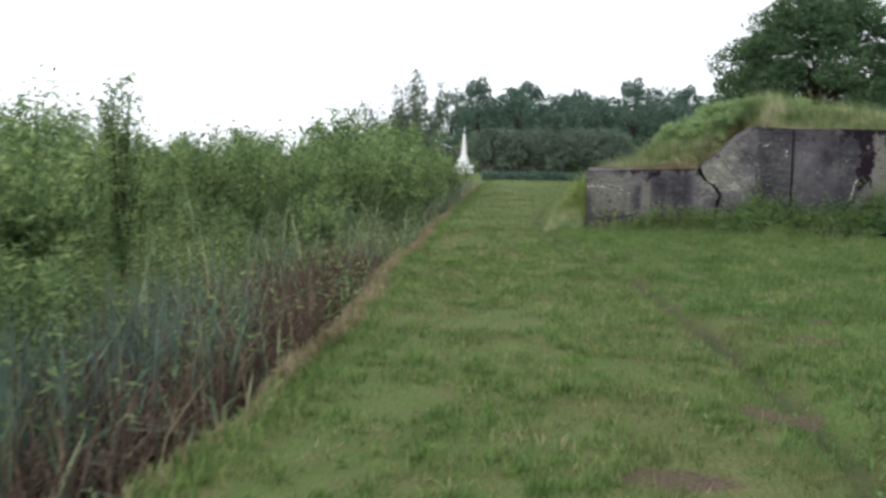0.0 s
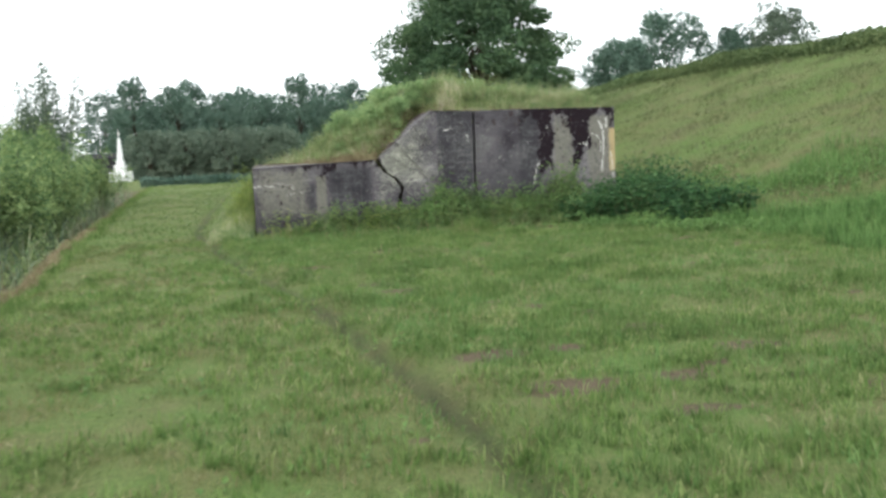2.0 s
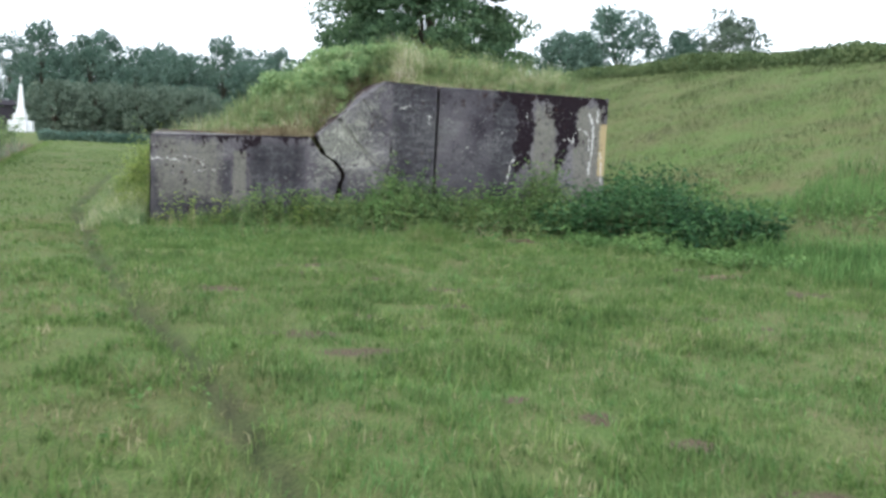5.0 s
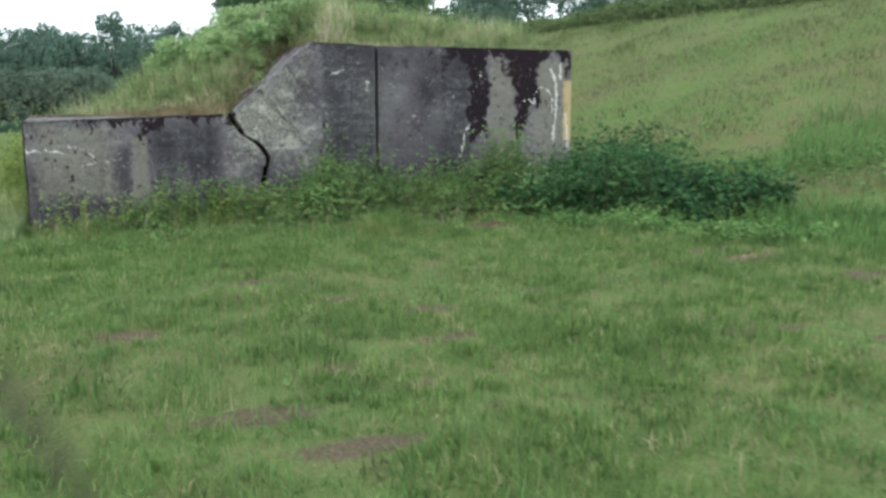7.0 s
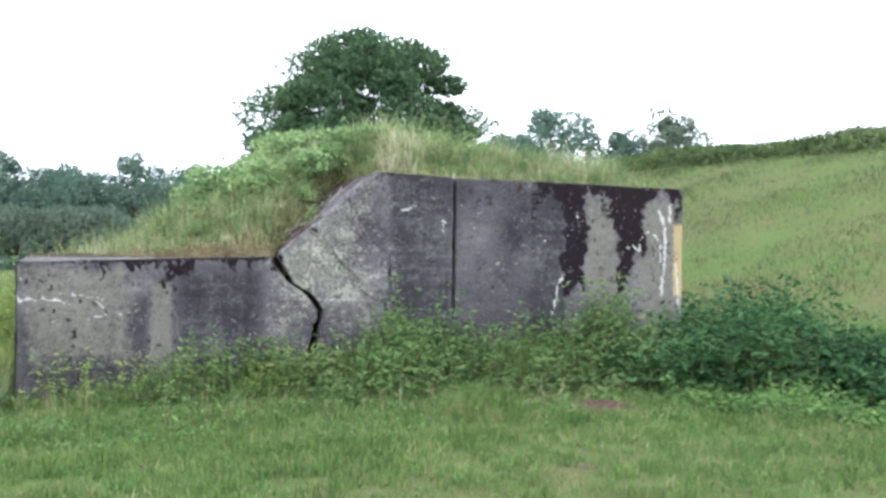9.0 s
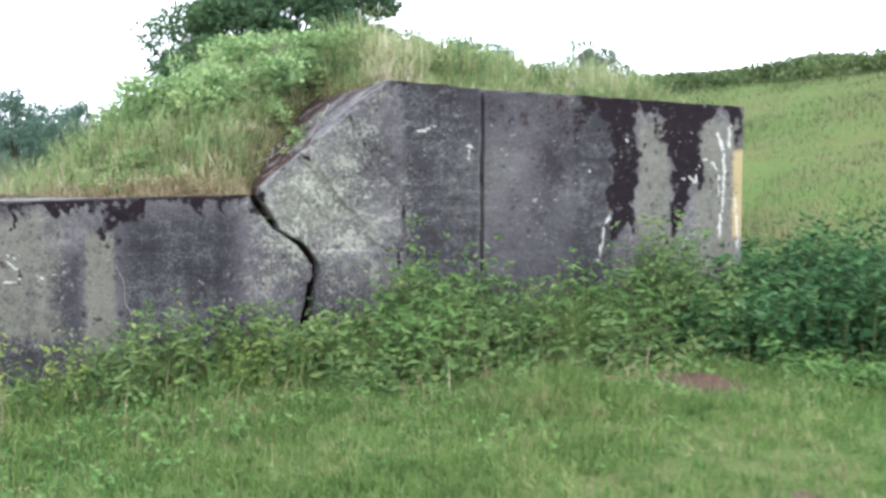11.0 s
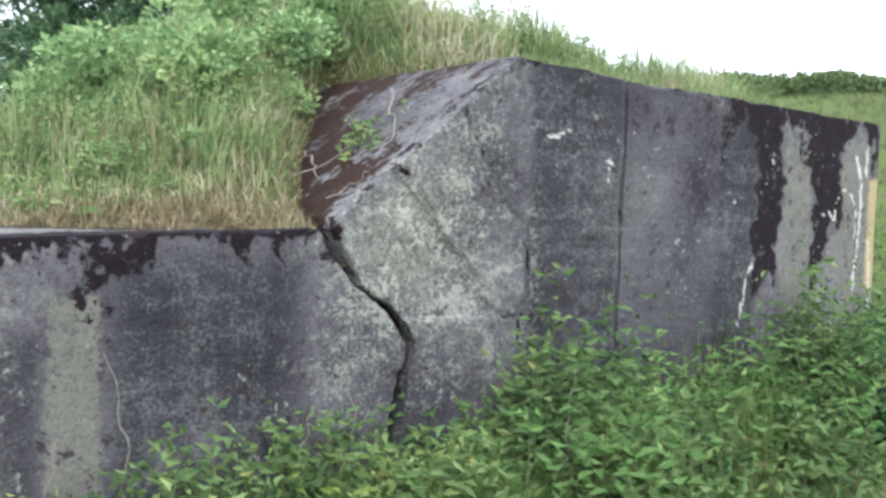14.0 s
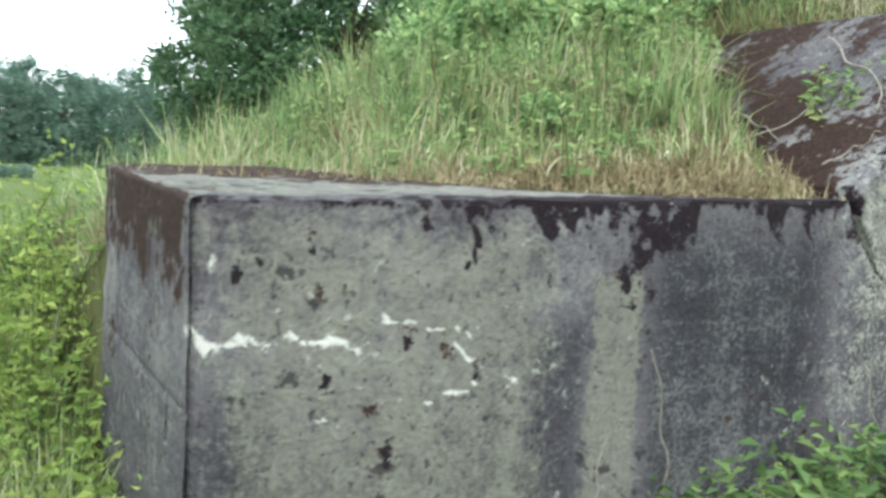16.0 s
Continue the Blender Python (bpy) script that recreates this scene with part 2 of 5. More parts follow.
# green dulled in the colour itself to stand for haze before the oak
HAZEDOAK = foliage("hazed_oak_leaf", ((0.2, (0.040, 0.078, 0.042)), (0.6, (0.092, 0.155, 0.078)), (0.95, (0.170, 0.240, 0.120))), 0.25, 0.5, 0.2)
HEDGELEAF = foliage("crest_hedge_leaf", ((0.2, (0.058, 0.095, 0.042)), (0.6, (0.121, 0.168, 0.071)), (0.95, (0.210, 0.247, 0.110))), 0.6, 0.6, 0.2)
# distance haze is mixed into this leaf colour: paler and bluer than the leaves
HAZYLEAF = foliage("hazy_far_leaf", ((0.2, (0.059, 0.111, 0.083)), (0.6, (0.130, 0.199, 0.157)), (0.95, (0.243, 0.322, 0.251))), 0.12, 0.6, 0.2)
WILLOW = foliage("willow_leaf", ((0.2, (0.080, 0.116, 0.084)), (0.6, (0.152, 0.199, 0.149)), (0.95, (0.252, 0.296, 0.217))), 0.15, 0.6, 0.2)
SHRUBLEAF = foliage("shrub_leaf", ((0.15, (0.069, 0.131, 0.056)), (0.5, (0.186, 0.276, 0.115)), (0.85, (0.375, 0.460, 0.191))), 0.7, 0.55, 0.25)
REED = foliage("reed_blade", ((0.15, (0.074, 0.122, 0.077)), (0.5, (0.185, 0.248, 0.155)), (0.8, (0.347, 0.384, 0.228)), (0.97, (0.600, 0.571, 0.360))), 0.8, 0.6, 0.25)
VINELEAF = foliage("climbing_weed_leaf", ((0.1, (0.120, 0.190, 0.055)), (0.5, (0.250, 0.340, 0.090)), (0.9, (0.400, 0.450, 0.140))), 1.3, 0.5, 0.35)
CATTAIL = foliage("cattail_blade", ((0.15, (0.060, 0.105, 0.085)), (0.5, (0.130, 0.195, 0.155)), (0.85, (0.235, 0.295, 0.230)), (0.98, (0.48, 0.42, 0.30))), 1.1, 0.5, 0.2)
BARK = plain("bark", ((0.3, (0.035, 0.028, 0.022)), (0.7, (0.10, 0.085, 0.065))), 12, 0.9, 0.03, 0.1, (1, 1, 0.25))
STEM = plain("weed_stem", ((0.3, (0.06, 0.08, 0.03)), (0.7, (0.14, 0.15, 0.07))), 20, 0.7, 0.002)
DEADWOOD = plain("dead_root", ((0.3, (0.15, 0.13, 0.11)), (0.7, (0.36, 0.33, 0.29))), 30, 0.85, 0.004, 0.1)
SOILRED = plain("red_brown_soil", ((0.3, (0.045, 0.028, 0.022)), (0.7, (0.16, 0.105, 0.08))), 30, 0.95, 0.03, 0.05)
SOILTAN = plain("dry_tan_soil", ((0.3, (0.07, 0.055, 0.035)), (0.7, (0.22, 0.175, 0.11))), 30, 0.95, 0.03, 0.05)
WHITEPAINT = plain("white_paint", ((0.3, (0.68, 0.68, 0.70)), (0.7, (0.85, 0.85, 0.85))), 3, 0.6, 0.003)
SHEDWALL = plain("dark_shed_boards", ((0.3, (0.02, 0.018, 0.025)), (0.7, (0.05, 0.045, 0.055))), 6, 0.7, 0.005, 0.2, (1, 1, 0.1))
WATER, _n, _l, _b = material("ditch_water", 0.06, 0.5)
_b.inputs["Base Color"].default_value = (0.012, 0.011, 0.009, 1)
relief(_n, _l, _b, tex(_n, _l, 6, 3), 0.12, 0.02)


# ---- mesh helpers ----
def mesh_np(name, verts, faces, mat, smooth=False):
    """A mesh from arrays; faces all have one number of corners."""
    verts, faces = np.asarray(verts, np.float32), np.asarray(faces, np.int32)
    me = bpy.data.meshes.new(name)
    me.vertices.add(len(verts))
    me.vertices.foreach_set("co", verts.ravel())
    k = faces.shape[1]
    me.loops.add(faces.size)
    me.loops.foreach_set("vertex_index", faces.ravel())
    me.polygons.add(len(faces))
    me.polygons.foreach_set("loop_start", np.arange(0, faces.size, k, dtype=np.int32))
    me.polygons.foreach_set("use_smooth", np.full(len(faces), smooth))
    me.materials.append(mat)
    me.update(calc_edges=True)
    return me


def thing(name, label, category, at=(0, 0, 0), group="", kind=""):
    ob = new(name)
    ob.empty_display_size = 0.1
    ob.location = at
    return tagged(ob, label, category, group, kind)


def part(name, me, parent, label="", kind=""):
    ob = new(name, me)
    ob.parent = parent
    return tagged(ob, label, kind=kind)


def join(pieces):
    """Joins (verts, faces) pairs."""
    vs, fs, k = [], [], 0
    for v, f in pieces:
        vs.append(np.asarray(v, float))
        fs.append(np.asarray(f, int) + k)
        k += len(v)
    return np.concatenate(vs), np.concatenate(fs)


def blades(base, height, width, lean=0.35, two=False, r=rng):
    """Grass blades: single bent triangles, or three-triangle blades that arch over."""
    n = len(base)
    a = r.uniform(0, 2 * np.pi, n)
    side = np.stack([np.cos(a), np.sin(a), 0 * a], 1) * (np.broadcast_to(width, n)[:, None] / 2)
    b = r.uniform(0, 2 * np.pi, n)
    tilt = np.abs(r.normal(0, lean, n)).clip(0, 1.3)
    h = np.broadcast_to(height, n)
    out = np.stack([np.cos(b), np.sin(b), 0 * b], 1)
    up = np.array([0, 0, 1.0])
    if not two:
        tip = base + out * (np.sin(tilt) * h)[:, None] + up * (np.cos(tilt) * h)[:, None]
        v = np.stack([base - side, base + side, tip], 1).reshape(-1, 3)
        return v, np.arange(3 * n).reshape(-1, 3)
    mid = base + out * (np.sin(tilt * 0.45) * h * 0.55)[:, None] + up * (np.cos(tilt * 0.45) * h * 0.55)[:, None]
    tip = mid + out * (np.sin(tilt * 1.5) * h * 0.5)[:, None] + up * (np.cos(tilt * 1.5) * h * 0.5)[:, None]
    v = np.stack([base - side * 0.8, base + side * 0.8, mid - side, mid + side, tip], 1).reshape(-1, 3)
    k = np.arange(n)[:, None] * 5
    f = np.concatenate([k + [0, 1, 3], k + [0, 3, 2], k + [2, 3, 4]])
    return v, f


def leaves(base, way, size, r=rng, slim=0.5, fold=0.2):
    """Folded leaves of two triangles each, from base along way."""
    n = len(base)
    way = way / (np.linalg.norm(way, axis=1, keepdims=True) + 1e-9)
    ref = r.normal(0, 1, (n, 3))
    side = np.cross(way, ref)
    side /= np.linalg.norm(side, axis=1, keepdims=True) + 1e-9
    nor = np.cross(side, way)
    s = np.broadcast_to(size, n)[:, None]
    mid = base + way * s * 0.45
    v = np.stack([base, mid - side * s * slim / 2 + nor * s * fold * 0.5, base + way * s - nor * s * fold * 0.4, mid + side * s * slim / 2 + nor * s * fold * 0.5], 1).reshape(-1, 3)
    k = np.arange(n)[:, None] * 4
    return v, np.concatenate([k + [0, 1, 2], k + [0, 2, 3]])


def tube(points, radii, sides=6):
    """A tapered tube of triangles along points."""
    p = np.asarray(points, float)
    d = np.gradient(p, axis=0)
    d /= np.linalg.norm(d, axis=1, keepdims=True) + 1e-9
    ref = np.array([0.31, 0.17, 0.05]) + np.array([0, 0, 1.0]) * (np.abs(d[:, 2:3]) < 0.8)
    a = np.cross(d, ref)
    a /= np.linalg.norm(a, axis=1, keepdims=True) + 1e-9
    b = np.cross(d, a)
    t = np.arange(sides) * 2 * np.pi / sides
    ring = p[:, None] + (a[:, None] * np.cos(t)[None, :, None] + b[:, None] * np.sin(t)[None, :, None]) * np.asarray(radii, float)[:, None, None]
    n = len(p)
    f = []
    for i in range(n - 1):
        for j in range(sides):
            q = (i * sides + j, i * sides + (j + 1) % sides, (i + 1) * sides + (j + 1) % sides, (i + 1) * sides + j)
            f += [(q[0], q[1], q[2]), (q[0], q[2], q[3])]
    return ring.reshape(-1, 3), np.array(f)


def wave(x, y, seed=0.0):
    """A soft undulation between about -1 and 1."""
    return (np.sin(x * 0.9 + 1.7 * np.sin(y * 0.53 + seed)) + np.sin(y * 1.13 + 1.3 * np.sin(x * 0.71 + 2 * seed)) + np.sin((x + y) * 2.1 + seed * 3) * 0.5) / 2.5


NOISE_TABLE = np.random.default_rng(91).uniform(0, 1, (128, 128))


def patches(x, y, size, seed=0):
    """Irregular soft patches of about the given size in metres, between 0 and 1."""
    total, weight = 0.0, 0.0
    for octave, share in ((1.0, 1.0), (2.1, 0.6), (4.3, 0.35)):
        u, v = np.asarray(x, float) * octave / size + 17.3 * seed, np.asarray(y, float) * octave / size + 9.1 * seed
        i, j = np.floor(u).astype(int), np.floor(v).astype(int)
        fu, fv = u - i, v - j
        fu, fv = fu * fu * (3 - 2 * fu), fv * fv * (3 - 2 * fv)
        a, b = NOISE_TABLE[i % 128, j % 128], NOISE_TABLE[(i + 1) % 128, j % 128]
        c, d = NOISE_TABLE[i % 128, (j + 1) % 128], NOISE_TABLE[(i + 1) % 128, (j + 1) % 128]
        total = total + share * ((a * (1 - fu) + b * fu) * (1 - fv) + (c * (1 - fu) + d * fu) * fv)
        weight += share
    return total / weight


def near(x, y, px, py, rx, ry=None):
    return np.exp(-(((x - px) / rx) ** 2 + ((y - py) / (ry or rx)) ** 2))


# ---- lie of the land ----
def ditch_edge(y):
    bank = np.interp(y, (-200, 0, 3.4, 5, 6.5, 8, 11, 14.3, 20, 37, 60, 200), (18, -1.7, -1.95, -2.02, -2.15, -2.37, -2.85, -3.25, -4.0, -6.1, -8.8, -26))
    return bank + 0.05 * np.sin(y * 0.9) + 0.04 * np.sin(y * 2.7 + 1)


TRACK = ((1.6, 0.0), (1.2, 4.2), (1.02, 6.2), (0.77, 8.2), (0.42, 10.1), (0.1, 11.6), (-0.25, 13.0), (-0.55, 14.3), (-1.05, 16.6), (-1.65, 20.0), (-2.0, 22.0), (-2.3, 28.8), (-3.3, 55.0), (-4, 70))


def track_gap(x, y):
    t = np.array(TRACK)
    return x - np.interp(y, t[:, 1], t[:, 0])


def land(x, y):
    """Height of the ground."""
    x, y = np.asarray(x, float), np.asarray(y, float)
    z = 0.035 * wave(x * 1.3, y * 1.1) + 0.015 * wave(x * 5, y * 4.3, 1.0)
    toe = np.interp(y, (0, 12, 16, 20, 27, 40, 60, 200), (8.5, 7.9, 7.2, 6.7, 5.6, 4.5, 5, 20))
    crest = np.interp(y, (-40, 0, 15, 27, 40, 60, 200), (28, 26, 23, 19.5, 16, 18, 40))
    s = ((x - toe) / (crest - toe)).clip(0, 1)
    rise = 4.3 * (0.62 * s + 0.38 * s * s * (3 - 2 * s))
    rise = rise * np.interp(y, (-60, -30, 60, 110), (0, 1, 1, 0))
    back = ((x - crest - 3) / 14).clip(0, 1)
    z = z * np.interp(np.abs(x) + np.abs(y), (60, 150), (1, 0)) + rise * (1 - back * 0.8) + 0.05 * wave(x * 2, y * 2, 3) * (s > 0.05)
    e = ditch_edge(y)
    d = e - x
    inside = np.interp(d, (-0.25, 0.05, 0.4, 0.8, 2.4, 3.3, 4.5), (0, 0.03, 0.5, 0.85, 0.85, 0.3, 0.12))
    z = z - inside * np.interp(y, (-40, -30, 62, 70), (0, 1, 1, 0))
    z = z - 0.06 * np.exp(-(track_gap(x, y) / 0.15) ** 2) + 0.035 * np.exp(-((track_gap(x, y) - 0.3) / 0.15) ** 2)
    return z


BARE = ((1.29, 8.75, 0.35, 0.18), (1.6, 7.75, 0.45, 0.2), (5.9, 15.3, 0.5, 0.18), (6.1, 14.2, 0.5, 0.25), (5.62, 15.75, 0.4, 0.14), (1.15, 11.98, 0.4, 0.12), (0.78, 12.5, 0.45, 0.15), (2.15, 13.65, 0.3, 0.12),
        (2.3, 14.35, 0.3, 0.12), (1.69, 14.87, 0.22, 0.1), (1.88, 8.77, 0.24, 0.12), (2.32, 7.84, 0.25, 0.14), (2.1, 7.05, 0.3, 0.12), (0.27, 14.25, 0.3, 0.12), (1.19, 15.59, 0.42, 0.1), (3.87, 12.98, 0.25, 0.12), (3.27, 14.76, 0.3, 0.1), (4.42, 18.2, 0.3, 0.5), (3.75, 18.5, 0.3, 0.2), (0.95, 5.3, 0.35, 0.2), (0.3, 4.1, 0.4, 0.15), (2.6, 9.3, 0.3, 0.15), (3.1, 8.4, 0.35, 0.2))


def wornness(x, y):
    """Where feet have worn the track."""
    return (0.85 + 0.15 * wave(x * 2, y * 2.3, 6)) * np.exp(-(track_gap(x, y) / (0.105 + 0.025 * wave(x * 3, y * 1.7, 2))) ** 2) * np.interp(y, (2, 6, 20, 40), (0.7, 1, 1, 0.5))


SMALL_BARE = [(0.6 + 5.6 * ((i * 0.618) % 1), 7.0 + 10.5 * ((i * 0.7549) % 1), 0.1 + 0.12 * ((i * 0.37) % 1), 0.05 + 0.06 * ((i * 0.71) % 1)) for i in range(26)]


def bareness(x, y):
    b = 0.22 * wornness(x, y)
    for px, py, rx, ry in list(BARE) + SMALL_BARE:
        b = np.maximum(b, 1.45 * near(x, y, px, py, rx * 0.75, ry * 0.85) * (0.45 + 1.1 * patches(x, y, 0.12, 51)))
    b = np.maximum(b, near(x, y, 4.45, 18.25, 0.36, 0.6))
    d = ditch_edge(y) - x
    return np.maximum(b, np.interp(d, (0.05, 0.35, 2.8, 3.4), (0, 1, 1, 0)) * (y < 66))


def grid_mesh(name, xs, ys, height, mat):
    gx, gy = np.meshgrid(xs, ys)
    v = np.stack([gx, gy, height(gx, gy)], -1).reshape(-1, 3)
    w = len(xs)
    i = (np.arange(len(ys) - 1)[:, None] * w + np.arange(w - 1)[None]).ravel()
    return mesh_np(name, v, np.stack([i, i + 1, i + 1 + w, i + w], 1), mat, True), gx.ravel(), gy.ravel()


def graded(lo, hi, step, far):
    inner = np.arange(lo, hi + step / 2, step)
    out, s = [], step
    while sum(out) < far:
        s *= 1.22
        out.append(s)
    c = np.cumsum(out)
    return np.concatenate([lo - c[::-1], inner, hi + c])


ground_mesh, gx, gy = grid_mesh("ground", graded(-7, 13, 0.11, 2000), graded(-1, 24, 0.11, 2000), land, GROUND)
at = ground_mesh.attributes.new("bare", "FLOAT", "POINT")
at.data.foreach_set("value", bareness(gx, gy).astype(np.float32))
at = ground_mesh.attributes.new("worn", "FLOAT", "POINT")
at.data.foreach_set("value", wornness(gx, gy).astype(np.float32))
ground = tagged(new("ground", ground_mesh), "mown green meadow with bare patches and a grassy dyke slope", "ground", kind="structure")

wy = np.arange(-35, 38, 1.0)
water_v = np.concatenate([np.stack([ditch_edge(wy) - 0.3, wy, 0 * wy - 0.66], 1), np.stack([ditch_edge(wy) - 3.1, wy, 0 * wy - 0.66], 1)])
k = np.arange(len(wy) - 1)
water = new("water", mesh_np("water", water_v, np.stack([k, k + 1, k + 1 + len(wy), k + len(wy)], 1), WATER))
tagged(water, "still dark ditch water between the reeds", "water", kind="structure")


# ---- concrete bunker front ----
Y0, Y1 = 19.9, 21.12


def box_mask(x, z, x0, x1, z0, z1, soft=0.06):
    return (np.minimum(np.minimum(x - x0, x1 - x), np.minimum(z - z0, z1 - z)) / soft + 0.5).clip(0, 1)


def line_mask(x, z, pts, width):
    best = np.full(x.shape, 9.0)
    for (ax, az), (bx, bz) in zip(pts[:-1], pts[1:]):
        dx, dz = bx - ax, bz - az
        t = (((x - ax) * dx + (z - az) * dz) / (dx * dx + dz * dz)).clip(0, 1)
        best = np.minimum(best, np.hypot(x - ax - t * dx, z - az - t * dz))
    return np.exp(-(best / width) ** 2)


LIME_LOW = (  # white lime runs on the low block: width, then points (x, z)
    (0.016, (-0.72, 0.94), (-0.68, 0.905), (-0.61, 0.93), (-0.56, 0.92), (-0.46, 0.922), (-0.34, 0.912), (-0.29, 0.9)),
    (0.026, (-0.71, 0.93), (-0.67, 0.91), (-0.58, 0.925)), (0.012, (-0.555, 0.92), (-0.55, 0.865)), (0.007, (-0.29, 0.905), (-0.24, 0.95), (-0.19, 0.962)),
    (0.007, (-0.25, 0.98), (-0.19, 0.958), (-0.08, 0.94), (0.03, 0.93)), (0.008, (0.02, 0.92), (0.12, 0.95)), (0.007, (-0.01, 0.885), (0.06, 0.845), (0.13, 0.865)),
    (0.008, (-0.11, 0.745), (-0.03, 0.755), (0.03, 0.765)), (0.014, (0.0, 0.75), (0.05, 0.78)), (0.016, (0.16, 0.772), (0.2, 0.768)), (0.008, (-0.42, 0.72), (-0.36, 0.7), (-0.31, 0.71)),
    (0.007, (-0.52, 1.0), (-0.51, 0.97)), (0.006, (-0.3, 0.86), (-0.26, 0.855)), (0.013, (0.835, 1.02), (0.845, 1.0)), (0.01, (0.06, 0.84), (0.09, 0.8)))
LIME_TALL = (  # and on the tall blocks
    (0.026, (4.7, 0.74), (4.74, 0.95), (4.76, 1.08), (4.82, 1.15)), (0.016, (5.6, 1.47), (5.72, 1.5), (5.8, 1.43), (5.78, 1.55), (5.86, 1.66), (5.98, 1.64), (6.05, 1.54), (6.07, 1.3)),
    (0.034, (6.05, 1.9), (6.12, 1.75), (6.13, 1.5), (6.12, 1.25), (6.08, 0.95)), (0.03, (6.2, 2.0), (6.19, 1.8)), (0.022, (6.28, 1.3), (6.32, 0.8)),
    (0.007, (4.46, 1.43), (4.6, 1.55), (4.73, 1.59)), (0.028, (3.38, 1.72), (3.44, 1.71)), (0.016, (3.38, 1.7), (3.4, 1.6)), (0.02, (2.93, 1.83), (3.1, 1.88)), (0.02, (4.97, 1.88), (4.98, 1.8)))
SPOTS = ((-0.32, 1.18, .022), (-0.43, 1.15, .016), (-0.47, 1.14, .016), (-0.56, 1.11, .014), (-0.62, 1.07, .03), (-0.39, 0.81, .018), (-0.21, 0.61, .035), (0.06, 0.82, .03), (-0.15, 1.12, .02), (0.62, 0.99, .03), (0.66, 0.9, .03),
         (-0.19, 0.95, .02), (-0.1, 0.93, .02), (-0.16, 0.9, .02), (0.24, 1.16, .02), (5.32, 1.72, .04), (2.73, 0.88, .03), (2.78, 0.8, .02), (0.38, 0.95, .03))


SPLITS = (((2.0, 1.62), (2.09, 1.54), (2.23, 1.37), (2.29, 1.26), (2.41, 1.18), (2.57, 0.94), (2.68, 0.89), (2.79, 0.9)), ((2.35, 1.91), (2.46, 1.77), (2.6, 1.5), (2.76, 1.39), (2.81, 1.22), (2.81, 1.01), (2.77, 0.87), (2.77, 0.66)))   # side cracks


def strip_width(x):
    """How much of the slabs' top lies bare behind their front edge."""
    return np.interp(x, (-0.84, -0.6, 0.0, 0.6, 1.1, 1.6, 1.68, 2.13, 2.74, 2.95, 3.3, 6.4), (1.2, 0.85, 0.62, 0.32, 0.12, 0.1, 0.35, 1.12, 2.0, 1.2, 0.22, 0.2))


